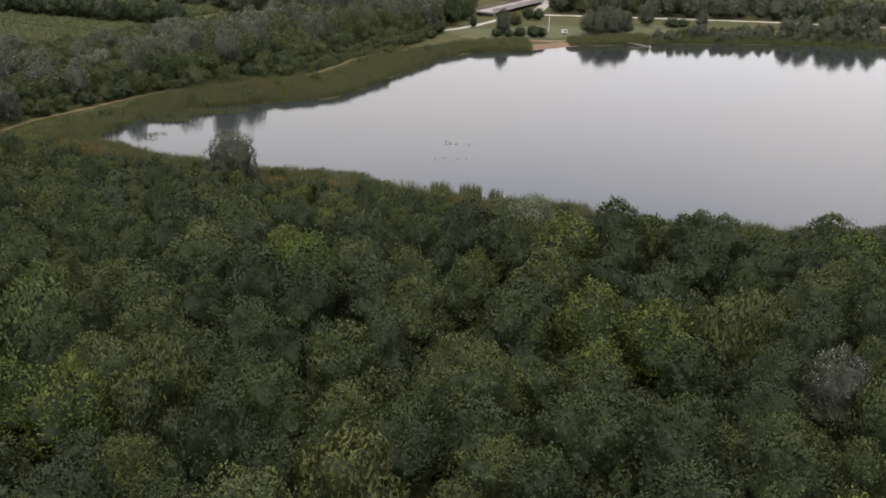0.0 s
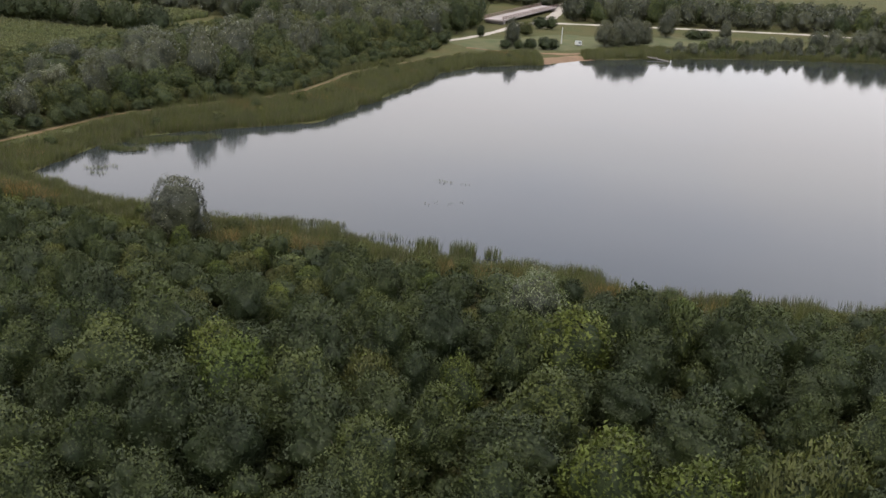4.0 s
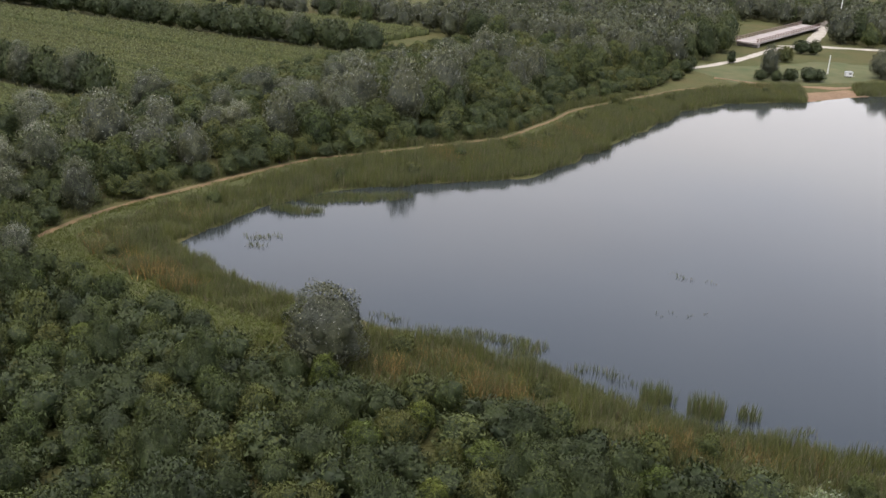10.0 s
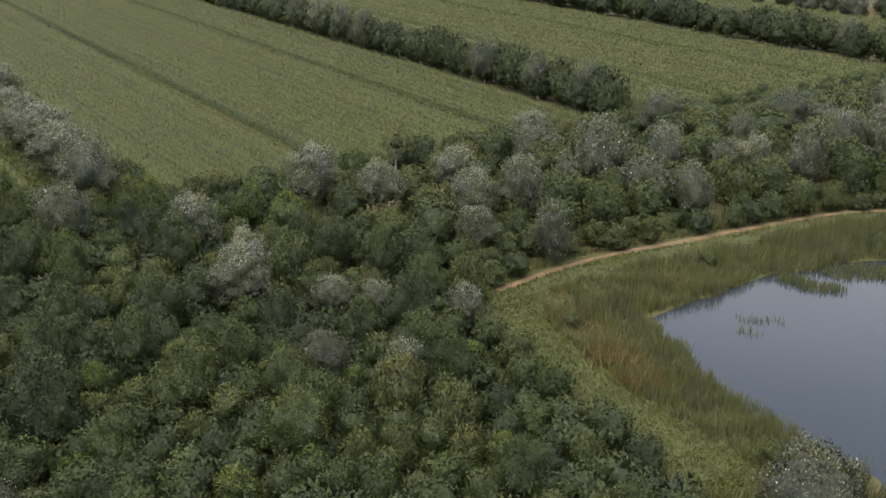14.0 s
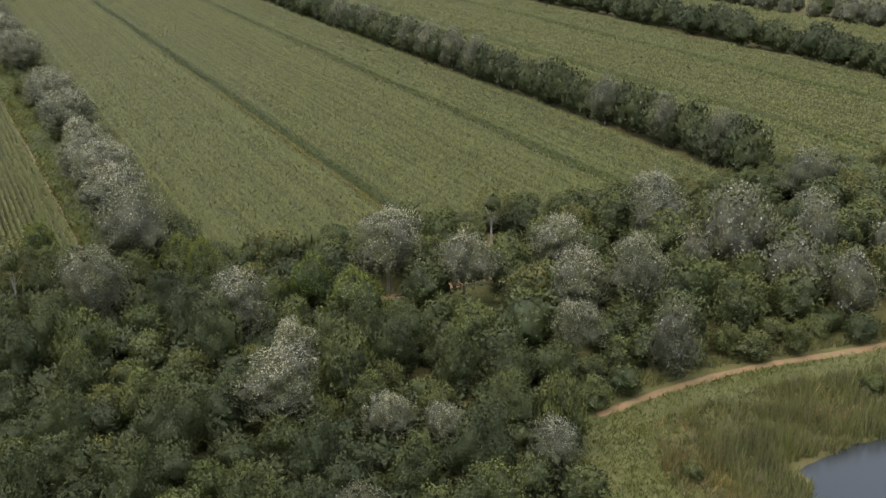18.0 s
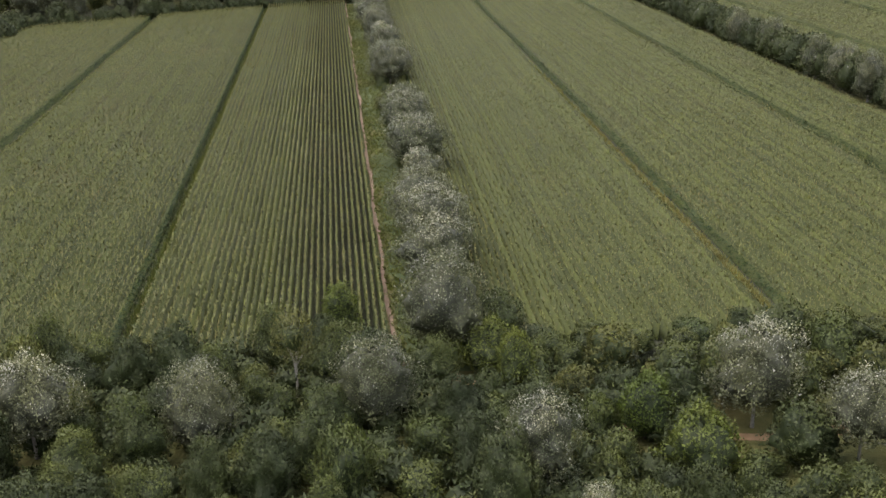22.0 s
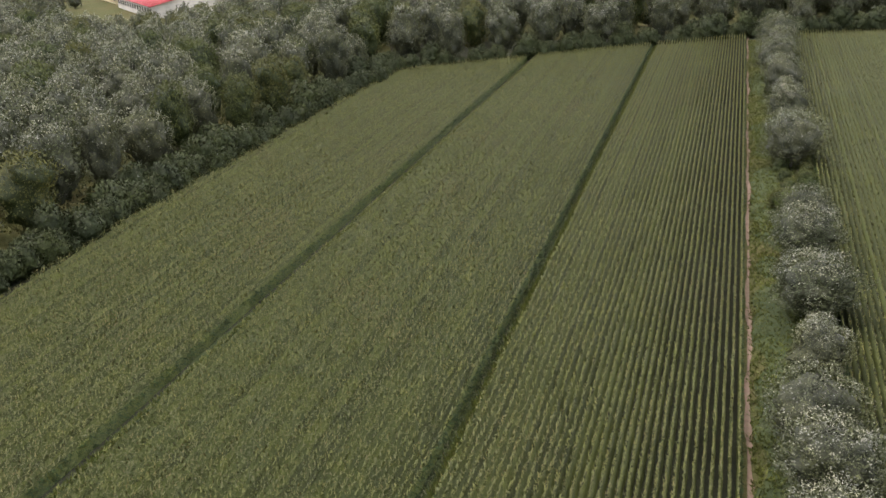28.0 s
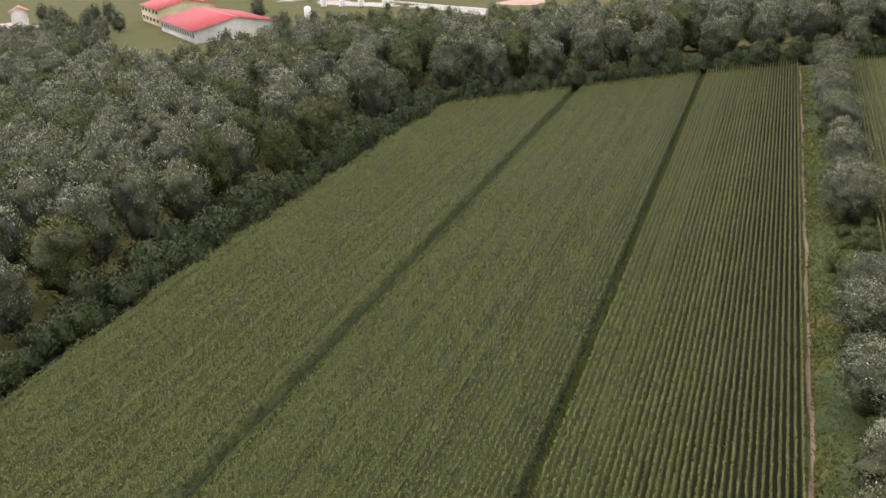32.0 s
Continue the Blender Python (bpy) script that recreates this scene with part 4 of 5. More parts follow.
for x, y, h in ((-28, 240, 2.6), (-35, 233, 2.4), (-22, 256, 2.8), (-17, 268, 2.5), (-45, 224, 2.4), (-12, 290, 2.8), (-6, 312, 3), (-2, 304, 2.6), (-58, 204, 1.9), (6, 326, 2.8), (-30, 246, 2.2), (14, 340, 2.6), (30, 352, 2.4), (-60, 178, 1.8), (-47, 176, 1.7), (-33, 166, 2.2), (-20, 162, 2.4), (-5, 156, 2.2), (10, 149, 2.6), (22, 146, 2.4), (34, 143, 2.4)):
    plant("olive", x, y, h, 1.2, label="low green bush among the reeds", group="bushes among the reeds")
for x, y, r, e in thicket(FOREST, 0.9, 5, forest_size, placed):
    u, north = rng.random(), y > 178
    if float(seg_distance([(x, y)], TRACK_END)[0]) < 1.7:
        continue
    if r < 1.65:
        kind = ("mid_olive" if u < 0.5 else "mid") if north else "olive" if u < 0.25 else "scrub_dark" if u < 0.6 else "scrub" if u < 0.94 else "lime"
        h, wide = rng.uniform(2.4, 4.2), 1.25
    else:
        kind = ("mid" if u < 0.5 else "mid_olive" if u < 0.84 else "mid_grey") if north else "broadleaf" if u < 0.46 else "dark" if u < 0.78 else "olive" if u < 0.88 else "lime" if u < 0.97 else "oak"
        h, wide = r * 2.5 + rng.uniform(0.3, 2.6), 1.05
        if north:
            h *= 0.86
        if kind == "mid_grey":
            h *= 1.45
        inland = x + 121 - (y - 200) * 0.3
        if north and y > 225 and inland < 34:
            h = min(h, 3.8 if inland < 16 else 6.5)
        elif north and y > 255:
            h *= 1.25 if e > 10 else 0.9
    wide = r * 1.42 / KINDS[kind][3] / (h / KINDS[kind][2])
    wide *= 1.12
    if not north and r >= 1.65:
        plant(kind, x, y, h, wide, 6, group="woodland trees")
    else:
        woodland.add(kind, x, y, h, wide)
woodland.finish("woodland", "dense mixed green woodland round the lake", "woodland")
under = Woods()
for x, y, r, e in thicket(FOREST, 0.6, 6, lambda x, y, e, rng: rng.uniform(1.2, 1.7)):
    if y > 182 or float(seg_distance([(x, y)], TRACK_END)[0]) < 1.2:
        continue
    under.add("under", x, y, rng.uniform(1.8, 3.0), 1.15)
under.finish("undergrowth", "low dark shrubs and brambles under the trees", "undergrowth")

# the poplar wood beside and behind the corn
WOOD = [(-186, 72), (-200, 77.5), (-226, 85.5), (-260, 96), (-312, 112.5), (-352, 125.5), (-386, 138), (-396, 172), (-407, 213), (-414, 244), (-414, 285), (-414, 330), (-458, 330), (-456, 240), (-463, 190), (-470, 160), (-500, 125), (-496, 88), (-456, 70), (-432, 63),
        (-440, 42), (-455, 28), (-505, -20), (-480, -60), (-400, -25), (-330, 5), (-250, 35)]
wood = Woods()
front = WOOD[:12]
for x, y, r, e in thicket(WOOD, 0.2, 8, lambda x, y, e, rng: rng.uniform(1.8, 2.3) if e < 4.5 else rng.uniform(3.9, 5.6)):
    if e < 4.5:
        wood.add("hedge", x, y, rng.uniform(5, 9))
    else:
        d = float(seg_distance([(x, y)], front)[0])
        wood.add("wood" if rng.random() < 0.7 else "wood_green", x, y, min(19.0, 9.0 + d * 0.2 + r * 1.0 + rng.uniform(-1.5, 3.5)), 0.95)
for a, b in zip(front[1:-1], front[2:]):
    k = int(math.dist(a, b) / 2.3)
    for i in range(k):
        x, y = (a[j] + (b[j] - a[j]) * (i + rng.uniform(0.2, 0.8)) / k for j in (0, 1))
        wood.add("hedge", x + rng.normal(0.4, 0.6), y + rng.normal(0.6, 0.6), rng.uniform(3.0, 6.5), 1.0)
wood.finish("poplar_wood", "tall dense wood of silvery poplars along the corn field", "wood")

# ---- reeds standing in the water ----
def reed_clump(places, tall, label, seed, spread=1.0, per=60, mat=None):
    """Loose reeds rising from the water round each place (x, y, radius)."""
    rng, pile = np.random.default_rng(seed), Pile()
    for x, y, r in places:
        k = int(per * r * r)
        a, d = rng.uniform(0, 2 * np.pi, k), np.sqrt(rng.random(k)) * r
        p = np.column_stack([x + np.cos(a) * d * spread, y + np.sin(a) * d, np.full(k, -0.15)])
        v, f = blades(p, tall * rng.uniform(0.7, 1.1), 0.045, 0.22, rng, 2)
        pile.add(v, f)
    return tagged(new("reeds", pile.mesh("reeds", [mat or M_REED])), label, "reeds", "reeds standing in the water", "stuff")


reed_clump([(-45.2, 213.4, 2.2), (-42.5, 216, 2.4), (-39.5, 217.3, 2.2), (-36.4, 219.2, 2.0), (-34.2, 221, 1.3), (-48.6, 207.2, 1.6), (-46.2, 206.8, 1.6), (-44.0, 207.8, 1.3)], 1.1, "low green reed islands before the shore", 41, 1.2)
reed_clump([(-47.8, 193.2, 0.9), (-46.4, 193.4, 0.9), (-45.8, 190.2, 1.0), (-45.4, 194.6, 0.8)], 0.8, "sparse reeds in the shallow end of the lake", 42, 1.5, 22)
reed_clump([(-24, 172, 1.1), (-22.4, 171.4, 0.9), (-25.3, 172.6, 0.7)], 0.9, "sparse reeds before the bank", 43, 1.6, 16)
reed_clump([(-15.5, 170.2, 1.3), (-13.5, 170.6, 1.1), (-11.5, 170.4, 1.2), (-9.4, 170.1, 1.3), (-7.4, 169.6, 1.4), (-7.8, 168.0, 1.3), (-9.3, 167.4, 1.2)], 1.1, "curved spit of green reeds in the water", 44, 1.2, 40)
reed_clump([(-2.2, 165.4, 0.9), (-0.6, 165.3, 0.8), (1.4, 165.1, 0.9), (3, 163.4, 0.7)], 1.0, "loose reeds along the bank", 45, 1.4, 24)
reed_clump([(5.7, 160.6, 1.7)], 1.9, "round clump of tall reeds in the water", 46, 1.0, 60)
reed_clump([(10.3, 159.4, 1.7)], 2.1, "round clump of tall reeds in the water", 47, 1.0, 60)
reed_clump([(14.2, 159.8, 1.1)], 1.6, "small clump of reeds in the water", 48, 1.0, 55)
reed_clump([(19, 158.4, 0.9), (17.6, 158.0, 0.7)], 1.0, "thin reeds near the bank", 49, 1.3, 24)
reed_clump([(24, 154.2, 1.6), (26.2, 153.3, 1.7)], 1.6, "dense reed point jutting into the water", 50, 1.1, 50)
reed_clump([(7.6, 198.6, 1.0), (9, 198.0, 1.0), (12.6, 197.6, 0.8), (6.2, 184.4, 0.8), (8, 185.2, 0.9), (10.2, 186, 0.7)], 0.6, "scattered thin stems out in the lake", 51, 2.0, 7)
reed_clump([(-7, 275.5, 2.2), (-3.6, 281, 1.6), (-1.0, 286.6, 1.5)], 1.2, "reeds standing before the far shore", 52, 1.0, 20)
reed_clump([(40, 148.8, 1.2), (44, 148.4, 1.3), (47, 148.2, 1.0), (53, 148, 1.2), (58, 148, 1.2)], 1.3, "loose reeds along the bank", 53, 1.6, 20)

# ---- weeds on the ditch and tracks, dry patches ----
rng = np.random.default_rng(61)
for w, half, k, hgt, mt, slope, label in ((90.75, 0.7, 5000, 0.5, M_DARKWEED, 0, "grey-green weeds filling the shallow ditch"), (92.0, 0.4, 7000, 1.2, M_GRASS, 0, "bright green grass on the border of the ditch"),
                                          (58.3, 0.8, 9000, 0.6, M_GRASS, 0, "tall green grass on the field track"), (58.9, 0.25, 7000, 1.5, M_GRASS, 0, "bright green grass along the corn beside the track"), (157.9, 0.35, 3000, 1.2, M_STRAW, 0.016, "tall yellowing grass on the field track"), (194.9, 0.6, 3000, 0.8, M_DARKWEED, 0.012, "dark weeds on the field track")):
    s, o = rng.uniform(172, 455 if w > 60 else 428, k), rng.normal(0, half * 0.6, k)
    if mt is M_STRAW:
        s = 172 + (s - 172) * rng.random(k) * 0.6
    x, y = sw(s, w + o + slope * (s - 172))
    v, f = blades(np.column_stack([x, y, np.full(k, 1.1)]), hgt * rng.uniform(0.4, 1.1, k), 0.10, 0.3, rng, 4)
    tagged(new("weeds", mesh_np("weeds", v, [f], [mt])), label, "weeds", kind="stuff")
s, o = rng.uniform(168, 462, 12000), rng.uniform(118.45, 126.2, 12000)
x, y = sw(s, o)
v, f = blades(np.column_stack([x, y, np.full(len(x), 0.95)]), 0.4, 0.10, 0.3, rng, 3)
tagged(new("lane_grass", mesh_np("lane_grass", v, [f], [M_GRASS])), "long grass under the row of poplars", "grass", kind="stuff")
pile = Pile()
for cx, cy, r in ((-10.6, 155.6, 2.6), (-8, 154.6, 1.8), (6.3, 150.6, 2.4), (9, 149.5, 2.2), (-19.7, 157.3, 2.2), (-52.4, 174.4, 2.6), (-48, 171.8, 2.4), (27, 146, 2.2)):
    k = int(40 * r * r)
    p = rng.normal(0, r * 0.5, (k, 2)) + (cx, cy)
    v, f = blades(np.column_stack([p, ground_height(p)]), 1.5, 0.07, 0.5, rng, 3)
    pile.add(v, f)
tagged(new("dry_grass", pile.mesh("dry_grass", [M_DRYREED])), "tufts of dry orange-brown grass on the bank", "grass", kind="stuff")

k = 11000
line = np.array(MOWN + [(-30, 158)])
verge = np.array([(p[0] + 2.2, p[1] - 1.3) for p in PATHWAY])
pts = []
for ln, half in ((line, 3.6), (verge, 2.6)):
    i = rng.integers(0, len(ln) - 1, k)
    q = ln[i] + (ln[i + 1] - ln[i]) * rng.random((k, 1)) + rng.uniform(-half, half, (k, 2))
    pts.append(q[(seg_distance(q, ln) < half) & (seg_distance(q, PATHWAY) > 0.45)])
q = np.concatenate(pts)
v, f = blades(np.column_stack([q, ground_height(q)]), rng.uniform(0.12, 0.42, len(q)), 0.05, 0.15, rng, 2)
tagged(new("verge_grass", mesh_np("verge_grass", v, [f], [M_GRASS])), "short yellowing grass on the mown verge", "grass", kind="stuff")

# ---- far bank ----
ribbon("beach", [(38, 354), (44, 359.5), (50, 365.5), (57, 372)], 9.0, M_DIRT, 0.08, "small bare orange-brown earth beach at the far bank", "beach", 0.3, 21)
ribbon("worn_path", [(18, 372), (28, 370), (38, 370), (48, 373), (60, 382), (75, 392)], 2.4, M_DIRT, 0.12, "bare earth strip behind the far reeds", "path", 0.5, 29)
ribbon("lawn", [(15, 378), (35, 392), (60, 412), (90, 430), (125, 440)], 38.0, M_LAWN, 0.05, "short green lawn between the far bank and the road", "lawn", 0.8, 22)
ribbon("road", [(10, 384), (18, 397), (26, 413), (36, 441), (43, 458), (50, 468)], 3.2, M_GRAVEL, 0.16, "pale gravel track leading to the bridge", "road", 0.2, 23)
ribbon("road", [(43, 463), (58, 474), (77, 476.5), (95, 481), (125, 489), (158, 496), (200, 500), (260, 505)], 5.0, M_GRAVEL, 0.20, "pale gravel road behind the lake", "road", 0.2, 24)
ribbon("road", [(50, 466), (55, 480), (60, 500), (66, 530), (75, 580)], 5.0, M_GRAVEL, 0.24, "pale gravel road crossing behind the bridge", "road", 0.2, 25)


def bridge(x0, y0, x1, y1, width):
    """A concrete bridge with brown post-and-rail parapets on both sides."""
    d = Vector((x1 - x0, y1 - y0, 0))
    length, yaw = d.length, math.degrees(math.atan2(d.y, d.x))
    ob = new("bridge")
    ob.matrix_basis = pose(x0, y0, 0.9, 0, 0, yaw)
    p = Pile()
    box(p, length / 2, 0, 1.6, length, width, 0.5, 0, 0, 0.1)
    part("deck", p.mesh("deck", [M_CONCRETE]), ob)
    for e in (0.04, 0.96):
        p = Pile()
        box(p, length * e, 0, 0.55, 2.2, width * 0.95, 1.7, 0, 0, 0.1)
        part("abutment", p.mesh("abutment", [M_CONCRETE]), ob)
    post = Pile()
    box(post, 0, 0, 0.6, 0.3, 0.3, 1.3, 0, 0, 0.04)
    post = post.mesh("post", [M_RUST])
    for side in (-1, 1):
        for k in range(25):
            o = part("post", post, ob)
            o.location = (length * (k + 0.5) / 25, side * (width / 2 - 0.3), 1.85)
        for z in (2.4, 3.05):
            p = Pile()
            box(p, length / 2, side * (width / 2 - 0.3), z, length, 0.16, 0.2, 0, 0, 0.02)
            part("rail", p.mesh("rail", [M_RUST]), ob, "brown rail")
    return tagged(ob, "pale concrete bridge with brown post-and-rail parapets", "bridge")


bridge(31, 452, 62, 534, 8.0)


def pole(x, y, h, label, category, arm=False, r=0.12):
    ob = new(category.replace(" ", "_"))
    ob.matrix_basis = pose(x, y, gz(x, y) - 0.05)
    p = Pile()
    tube(p, [(0, 0, 0), (0, 0, h * 0.5), (0, 0, h)], [r * 1.3, r, r * 0.75], 8)
    part("shaft", p.mesh("shaft", [M_WHITE], True), ob)
    p = Pile()
    if arm:
        box(p, 0, 0, h - 0.5, 2.0, 0.14, 0.14)
        part("crossarm", p.mesh("crossarm", [M_METAL]), ob)
    else:
        tube(p, [(0, 0, 0), (0, 0, 0.35)], [r * 2.2, r * 1.8], 8)
        part("footing", p.mesh("footing", [M_CONCRETE]), ob)
    return tagged(ob, label, category)


pole(72, 530, 14, "tall pale utility pole with a crossarm beside the road", "utility pole", True, 0.22)
pole(52, 402, 5.6, "slim white pole on the lawn by the lake", "pole", False, 0.16)
pole(84.8, 376, 2.2, "short white mooring post at the water edge", "post", False, 0.18)


def trailer(x, y, yaw):
    ob = new("trailer")
    ob.matrix_basis = pose(x, y, gz(x, y), 0, 0, yaw) @ Matrix.Scale(0.72, 4)
    p = Pile()
    box(p, 0, 0, 1.35, 3.0, 1.9, 1.7, 0, 0, 0.2)
    part("body", p.mesh("body", [M_WHITE]), ob)
    p = Pile()
    box(p, 0, 0, 2.26, 3.1, 2.0, 0.14, 0, 0, 0.2)
    part("roof", p.mesh("roof", [M_METAL]), ob)
    p = Pile()
    box(p, 0.3, -0.96, 1.55, 1.1, 0.05, 0.6)
    part("window", p.mesh("window", [M_GLASS]), ob, "dark window")
    for sx in (-0.6, 0.6):
        p = Pile()
        tube(p, [(sx, -0.98, 0.32), (sx, -0.74, 0.32)], [0.32, 0.32], 12)
        tube(p, [(sx, -0.74, 0.32), (sx, -0.98, 0.32)], [0.32, 0.32], 12)
        part("wheel", p.mesh("wheel", [M_RUBBER]), ob)
    p = Pile()
    tube(p, [(1.5, 0, 0.5), (2.6, 0, 0.45)], [0.06, 0.05], 6)
    part("drawbar", p.mesh("drawbar", [M_METAL]), ob)
    return tagged(ob, "small white trailer parked on the lawn by the lake", "trailer")


trailer(57.5, 399, 12)
p = Pile()
tube(p, [(74, 383.8, 0.5), (77, 382.8, 0.9), (80, 381.8, 0.55), (83, 380.2, 0.25), (86, 379, -0.15)], [0.09, 0.16, 0.2, 0.22, 0.2], 8)
tube(p, [(80, 381.8, 0.55), (81, 380.6, 0.9), (81.4, 379.8, 1.2)], [0.1, 0.07, 0.03], 6)
tagged(new("fallen_log", p.mesh("fallen_log", [M_BARK], True)), "bleached fallen log lying at the far water edge", "log")

# shrubs and trees of the far bank
for x, y, h, w in ((67, 402, 9.6, 0.95), (72.5, 404, 10.6, 1.0), (78, 406, 10.2, 0.95), (82, 409, 9, 0.9), (70, 400, 7.5, 1.0), (75.5, 402, 8, 1.0)):
    plant("oak", x, y, h, w, label="large round grey-green bush group on the far bank", group="bushes on the far lawn")
for x, y, h, w in ((98, 446, 10.5, 0.7), (33, 381, 10, 0.62), (122, 450, 8, 0.8)):
    plant("oak", x, y, h, w, label="single grey-green tree on the far lawn", group="bushes on the far lawn")
for x, y, h, w in ((30.5, 376, 3.4, 1.2), (35, 377, 3.2, 1.2), (39, 379, 4.0, 1.2), (44, 381, 4.6, 1.3), (47, 383, 4, 1.2), (49, 446, 5.4, 1.3), (53, 447, 5, 1.2), (24, 405, 4.2, 0.8), (108, 444, 4.4, 1.4), (113, 446, 4.2, 1.3)):
    plant("hedge", x, y, h, w, label="dark green bush on the far lawn", group="bushes on the far lawn")
plant("olive", 41, 420, 5.6, 0.9, label="brownish bush on the far lawn", group="bushes on the far lawn")
for x, y, h in ((-25.7, 313.9, 7), (-20.2, 327.5, 7.2), (-14.8, 333, 7.4), (-11.4, 345, 7.4), (-4.1, 350, 8), (1.6, 363, 8), (-8, 354, 9), (-18, 345, 9), (-24, 328, 8.6)):
    plant("mid_olive", x, y, h * 1.15, 0.85, label="rounded light green tree beside the lakeside path", group="round trees beside the path")
FAR_A = [(-50, 395), (-5, 372), (10, 386), (16, 402), (24, 430), (26, 470), (28, 505), (-20, 520), (-70, 480), (-70, 420)]
FAR_B = [(62, 486), (80, 483), (100, 488), (125, 496), (160, 502), (210, 506), (270, 510), (270, 540), (200, 545), (90, 545), (76, 530)]
FAR_C = [(84, 388), (108, 399), (125, 403.5), (146, 411), (187, 419), (240, 413), (300, 403), (270, 450), (190, 448), (150, 436), (125, 424), (100, 410)]
FAR_F = [(-520, -28), (-538, 2), (-590, -25), (-640, -62), (-600, -92), (-540, -70)]
FAR_D = [sw(168, 374), sw(480, 374), sw(480, 392), sw(330, 396), sw(120, 410), sw(110, 395)]
FAR_E = [(-503, 132), (-474, 165), (-468, 240), (-462, 330), (-520, 330), (-540, 250), (-545, 205), (-560, 165)]
FAR_G = [(66, 545), (100, 548), (150, 552), (150, 600), (60, 600), (-40, 560), (-30, 525), (20, 545)]
far = Woods()
rng = np.random.default_rng(71)
for poly, lo, hi, seed in ((FAR_A, 9, 13, 1), (FAR_B, 9, 14, 2), (FAR_C, 2.6, 5.4, 3), (FAR_D, 7, 11, 4), (FAR_F, 8, 13, 5), (FAR_E, 8, 12, 6), (FAR_G, 9, 13, 7)):
    for x, y, r, e in thicket(poly, 0.6 if seed == 3 else 0.2, 90 + seed, (lambda x, y, e, rng: rng.uniform(1.3, 2.0)) if seed == 3 else lambda x, y, e, rng: rng.uniform(2.8, 4.2)):
        far.add("far" if rng.random() < 0.75 else "mid", x, y, rng.uniform(lo, hi), 0.95)
for x, y, h in ((150, 426, 9), (157, 428, 10), (166, 427, 9.5), (172, 430, 11), (178, 429, 10.5), (186, 431, 10), (130, 416, 6.5), (110, 408, 6), (198, 434, 9), (212, 434, 10)):
    far.add("mid_grey", x, y, h, 0.95)
far.finish("far_wood", "far woods of dull grey-green trees beyond the lake", "wood")

# ---- buildings beyond the wood ----


def house(x, y, yaw, length, width, eave, ridge, wall, roof, label, windows=0, name="house", storeys=1):
    """A gabled house: walls, two roof slopes with their overhang, gables, windows with panes and sills."""
    ob = new(name)
    ob.matrix_basis = pose(x, y, 0.9, 0, 0, yaw)
    p = Pile()
    box(p, 0, 0, eave / 2 - 0.1, length, width, eave + 0.2)
    part("wall", p.mesh("wall", [wall]), ob)
    for sx in (-1, 1):
        p = Pile()
        x0, x1 = sx * length / 2, sx * (length / 2 - 0.3)
        p.add([(x0, -width / 2, eave), (x0, width / 2, eave), (x0, 0, ridge - 0.1), (x1, -width / 2, eave), (x1, width / 2, eave), (x1, 0, ridge - 0.1)], [(0, 1, 2), (5, 4, 3)])
        part("gable", p.mesh("gable", [wall]), ob)
    over, drop = 0.9, 0.9 * (ridge - eave) / (width / 2)
    for sy in (-1, 1):
        p = Pile()
        q = [(sx * (length / 2 + over), yy, zz + dz) for dz in (0, 0.22) for sx in (-1, 1) for yy, zz in ((sy * (width / 2 + over), eave - drop), (0, ridge))]
        p.add(q, [(4, 6, 7, 5), (0, 1, 3, 2), (0, 2, 6, 4), (0, 4, 5, 1), (2, 3, 7, 6)])
        part("roof_slope", p.mesh("roof_slope", [roof]), ob)
    p = Pile()
    tube(p, [(-length / 2 - over, 0, ridge + 0.2), (length / 2 + over, 0, ridge + 0.2)], [0.22, 0.22], 6)
    part("ridge_cap", p.mesh("ridge_cap", [M_CONCRETE]), ob)
    for k in range(windows):
        for st in range(storeys):
            for sy in (-1, 1):
                wx, wz = (k + 0.5) / windows * length - length / 2, eave * (st + 0.62) / storeys
                p = Pile()
                box(p, wx, sy * (width / 2 + 0.03), wz, length / windows * 0.55, 0.1, eave / storeys * 0.36)
                win = part("window", p.mesh("window", [M_GLASS]), ob)
                p = Pile()
                box(p, wx, sy * (width / 2 + 0.12), wz - eave / storeys * 0.2, length / windows * 0.6, 0.3, 0.12)
                part("sill", p.mesh("sill", [M_CONCRETE]), win)
    return tagged(ob, label, "house")


M_RED = tiled_roof("red_roof_sheet", (0.34, 0.040, 0.045), (0.42, 0.065, 0.068))
M_TERRA = tiled_roof("terracotta_roof", (0.40, 0.17, 0.10), (0.50, 0.23, 0.14))
M_CREAM = plain_mat("cream_plaster", (0.62, 0.50, 0.30), (0.70, 0.58, 0.38), 0.8, 0.9)
M_PLASTER = plain_mat("white_plaster", (0.60, 0.56, 0.50), (0.70, 0.66, 0.60), 0.8, 0.9)
house(-614.2, 28.1, 26.3, 72, 40, 5.5, 9.6, M_PLASTER, M_RED, "long white hall with a bright red roof behind the wood", 14, "hall")
house(-682, -8, 26.3, 46, 30, 9.0, 12.5, M_CREAM, M_RED, "cream house with a red roof behind the hall", 5, "house", 2)
house(-715, -108, 20, 12, 9, 9.0, 11.5, M_PLASTER, M_TERRA, "narrow white house with a terracotta roof", 2, "house", 3)
house(-780, 60, 20, 70, 30, 6.0, 8.0, M_CONCRETE, M_METAL, "low grey industrial shed behind the red-roofed hall", 8, "shed")
ribbon("yard", [(-760, 40), (-700, 90), (-668, 124), (-630, 150), (-596, 168), (-566, 190)], 16.0, M_CONCRETE, 0.1, "pale paved yard road behind the wood", "road", 0.3, 26)
ribbon("yard", [(-740, -130), (-690, -95), (-640, -60)], 24.0, M_CONCRETE, 0.1, "pale paved yard beside the white house", "road", 0.3, 27)
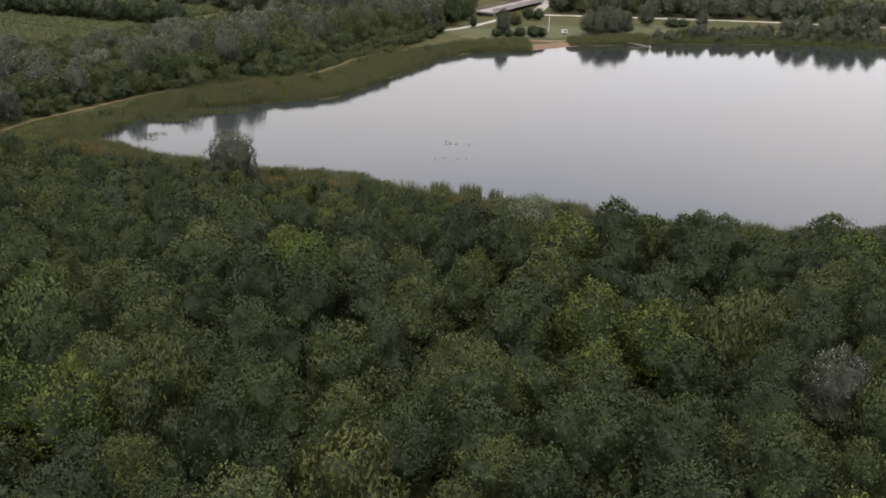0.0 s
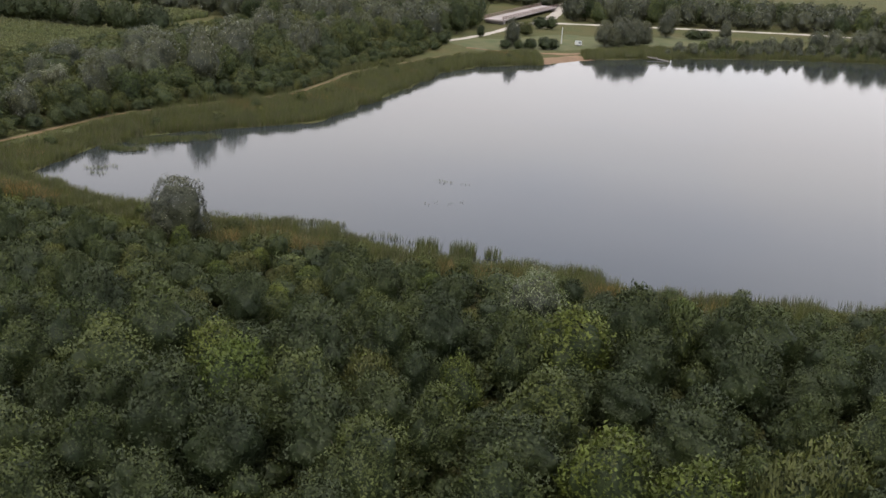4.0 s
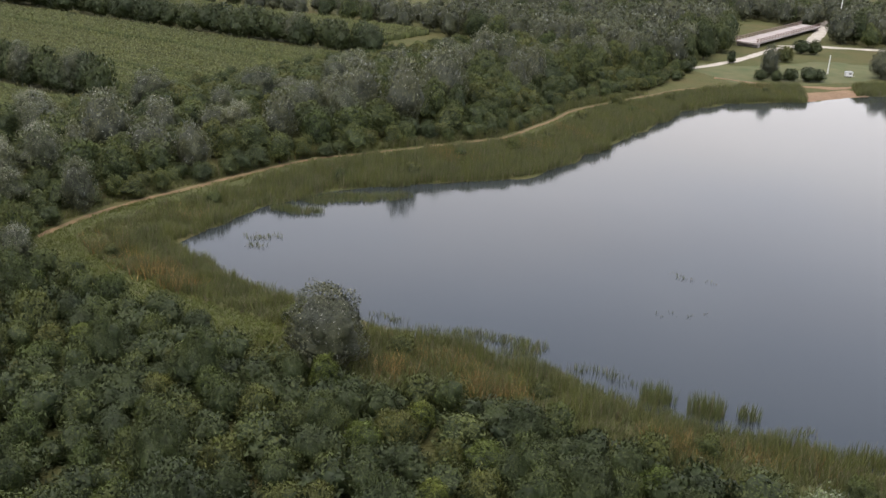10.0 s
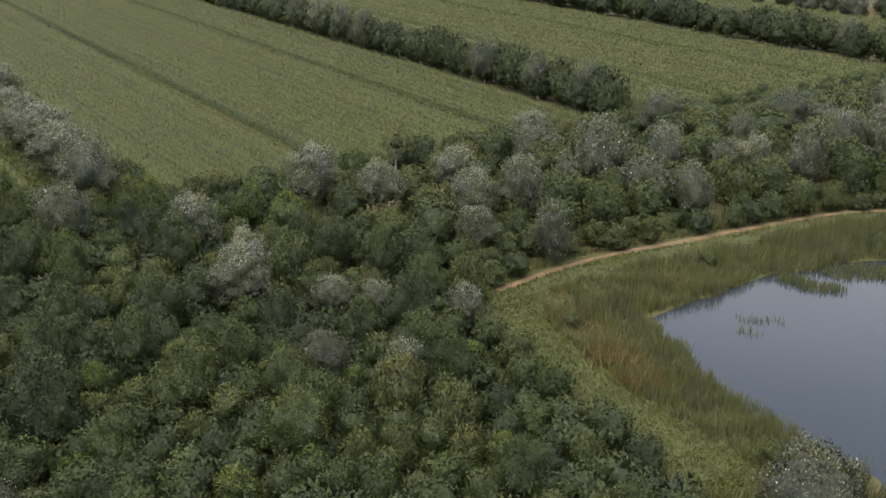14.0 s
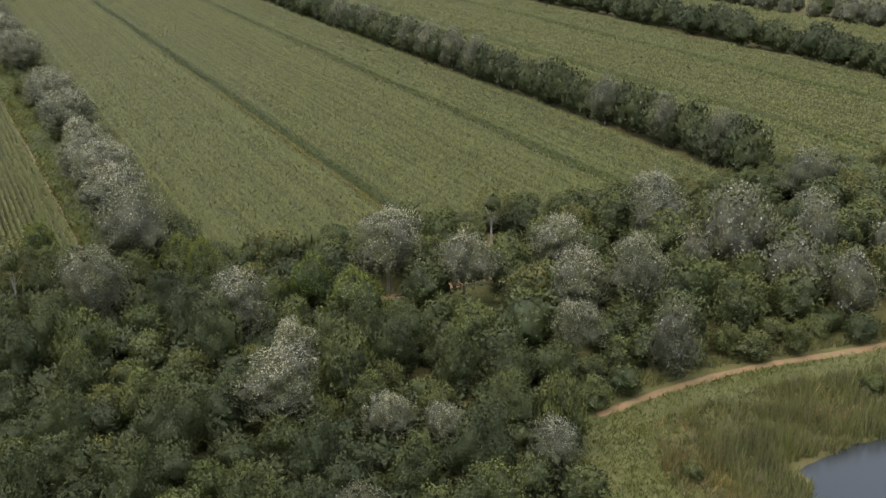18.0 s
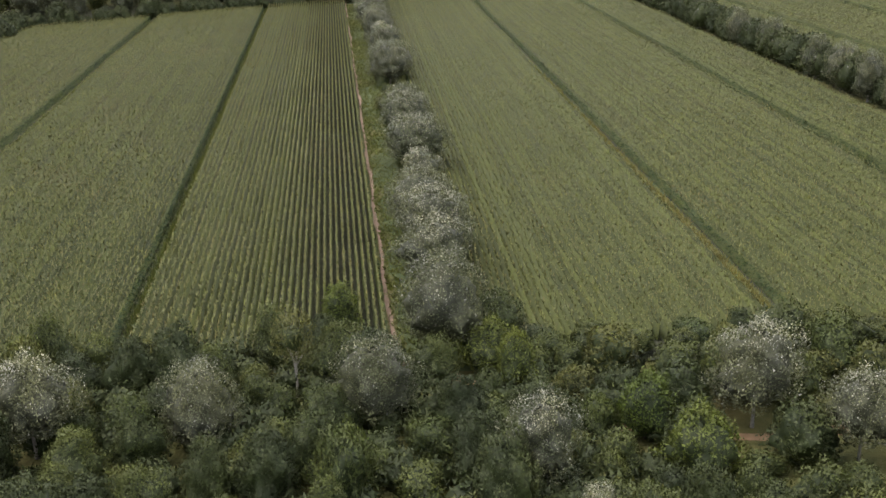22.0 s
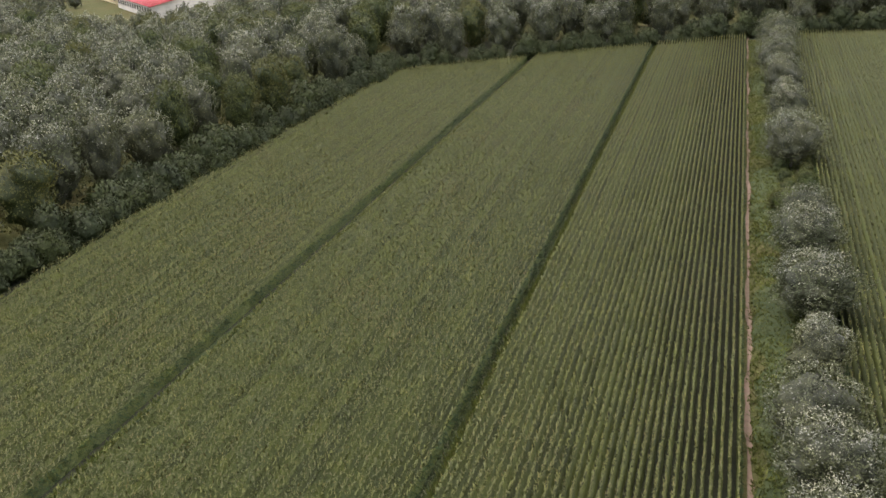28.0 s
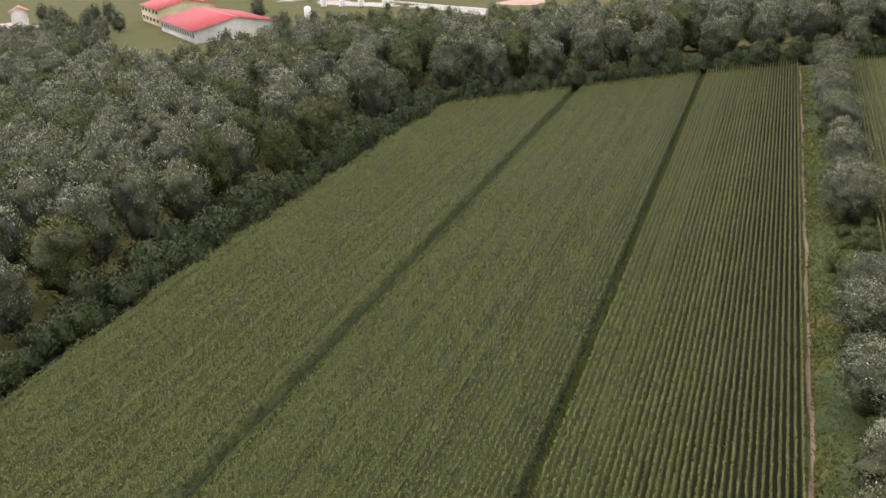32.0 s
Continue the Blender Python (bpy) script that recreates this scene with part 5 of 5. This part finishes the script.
ribbon("clay_yard", [(-660, 170), (-630, 190), (-600, 205)], 22.0, M_CLAY, 0.1, "reddish clay yard behind the paved road", "yard", 0.4, 28)


def tank(x, y):
    ob = new("tank")
    ob.matrix_basis = pose(x, y, 0.9)
    p = Pile()
    tube(p, [(0, 0, 0.8), (0, 0, 7.0), (0, 0, 7.6), (0, 0, 7.9)], [1.7, 1.7, 1.2, 0.3], 14)
    part("body", p.mesh("body", [M_WHITE], True), ob)
    p = Pile()
    for a in range(4):
        box(p, 1.3 * math.cos(a * math.pi / 2), 1.3 * math.sin(a * math.pi / 2), 0.5, 0.25, 0.25, 1.1)
    part("stand", p.mesh("stand", [M_METAL]), ob)
    return tagged(ob, "white upright storage tank in the yard", "tank", "white storage tanks")


for x, y in ((-695, 70), (-688, 81), (-681, 92), (-668, 106), (-628, 70)):
    tank(x, y)
rail = new("guard_rail")
rail.matrix_basis = pose(-650, 136, 0.9, 0, 0, math.degrees(math.atan2(66, 104)))
for z in (0.75, 1.2):
    p = Pile()
    box(p, 0, 0, z, 124, 0.12, 0.3)
    part("beam", p.mesh("beam", [M_WHITE]), rail)
p = Pile()
box(p, 0, 0, 0.65, 0.25, 0.25, 1.3, 0, 0, 0.03)
post_mesh = p.mesh("post", [M_WHITE])
for k in range(30):
    o = part("post", post_mesh, rail)
    o.location = (-60 + k * 4.1, 0.1, 0)
tagged(rail, "white guard rail along the paved yard road", "guard rail")
for x, y, h in ((-640, 118, 5), (-632, 124, 4), (-622, 132, 4), (-612, 140, 5), (-652, 108, 5), (-700, -60, 12), (-690, -48, 13), (-678, -70, 12), (-560, -20, 13), (-572, -34, 14), (-612, 75, 8), (-600, 84, 8), (-585, 92, 9), (-660, 40, 12), (-528, 50, 11), (-520, 58, 11), (-532, 64, 10), (-540, 74, 10), (-522, 68, 11), (-545, 84, 9), (-560, 92, 9), (-512, 48, 10), (-640, -62, 14), (-628, -52, 13), (-612, -42, 13), (-600, -34, 12), (-652, -48, 13), (-588, -22, 12), (-620, -30, 12), (-645, -30, 11), (-560, 66, 10), (-575, 74, 10), (-590, 64, 11), (-566, 84, 9), (-580, 96, 9), (-600, 104, 8), (-705, -85, 12), (-730, -100, 12), (-600, 58, 8)):
    plant("far", x, y, h, 0.9, label="grey-green tree beside the buildings", group="trees among the buildings")

# litter of pale rubble in the clearing at the field end
rng = np.random.default_rng(81)
rubble = new("rubble_heap")
rubble.matrix_basis = pose(-121.5, 174.5, gz(-121.5, 174.5))
stone = []
for i in range(4):
    p = Pile()
    v = np.array([(x, y, z) for x in (-0.5, 0.5) for y in (-0.5, 0.5) for z in (-0.5, 0.5)]) * rng.uniform(0.6, 1.2, (8, 3))
    p.add(v, [(0, 1, 3, 2), (4, 6, 7, 5), (0, 4, 5, 1), (2, 3, 7, 6), (0, 2, 6, 4), (1, 5, 7, 3)])
    stone.append(p.mesh("stone", [M_GRAVEL]))
for i in range(70):
    o = part("stone", stone[i % 4], rubble)
    x, y = rng.normal(0, 2.2), rng.normal(0, 1.5)
    o.location, o.rotation_euler, o.scale = (x, y, 0.1), tuple(rng.uniform(0, 3, 3)), (rng.uniform(0.25, 0.7),) * 3
tagged(rubble, "scattered pale rubble at the end of the corn field", "rubble")
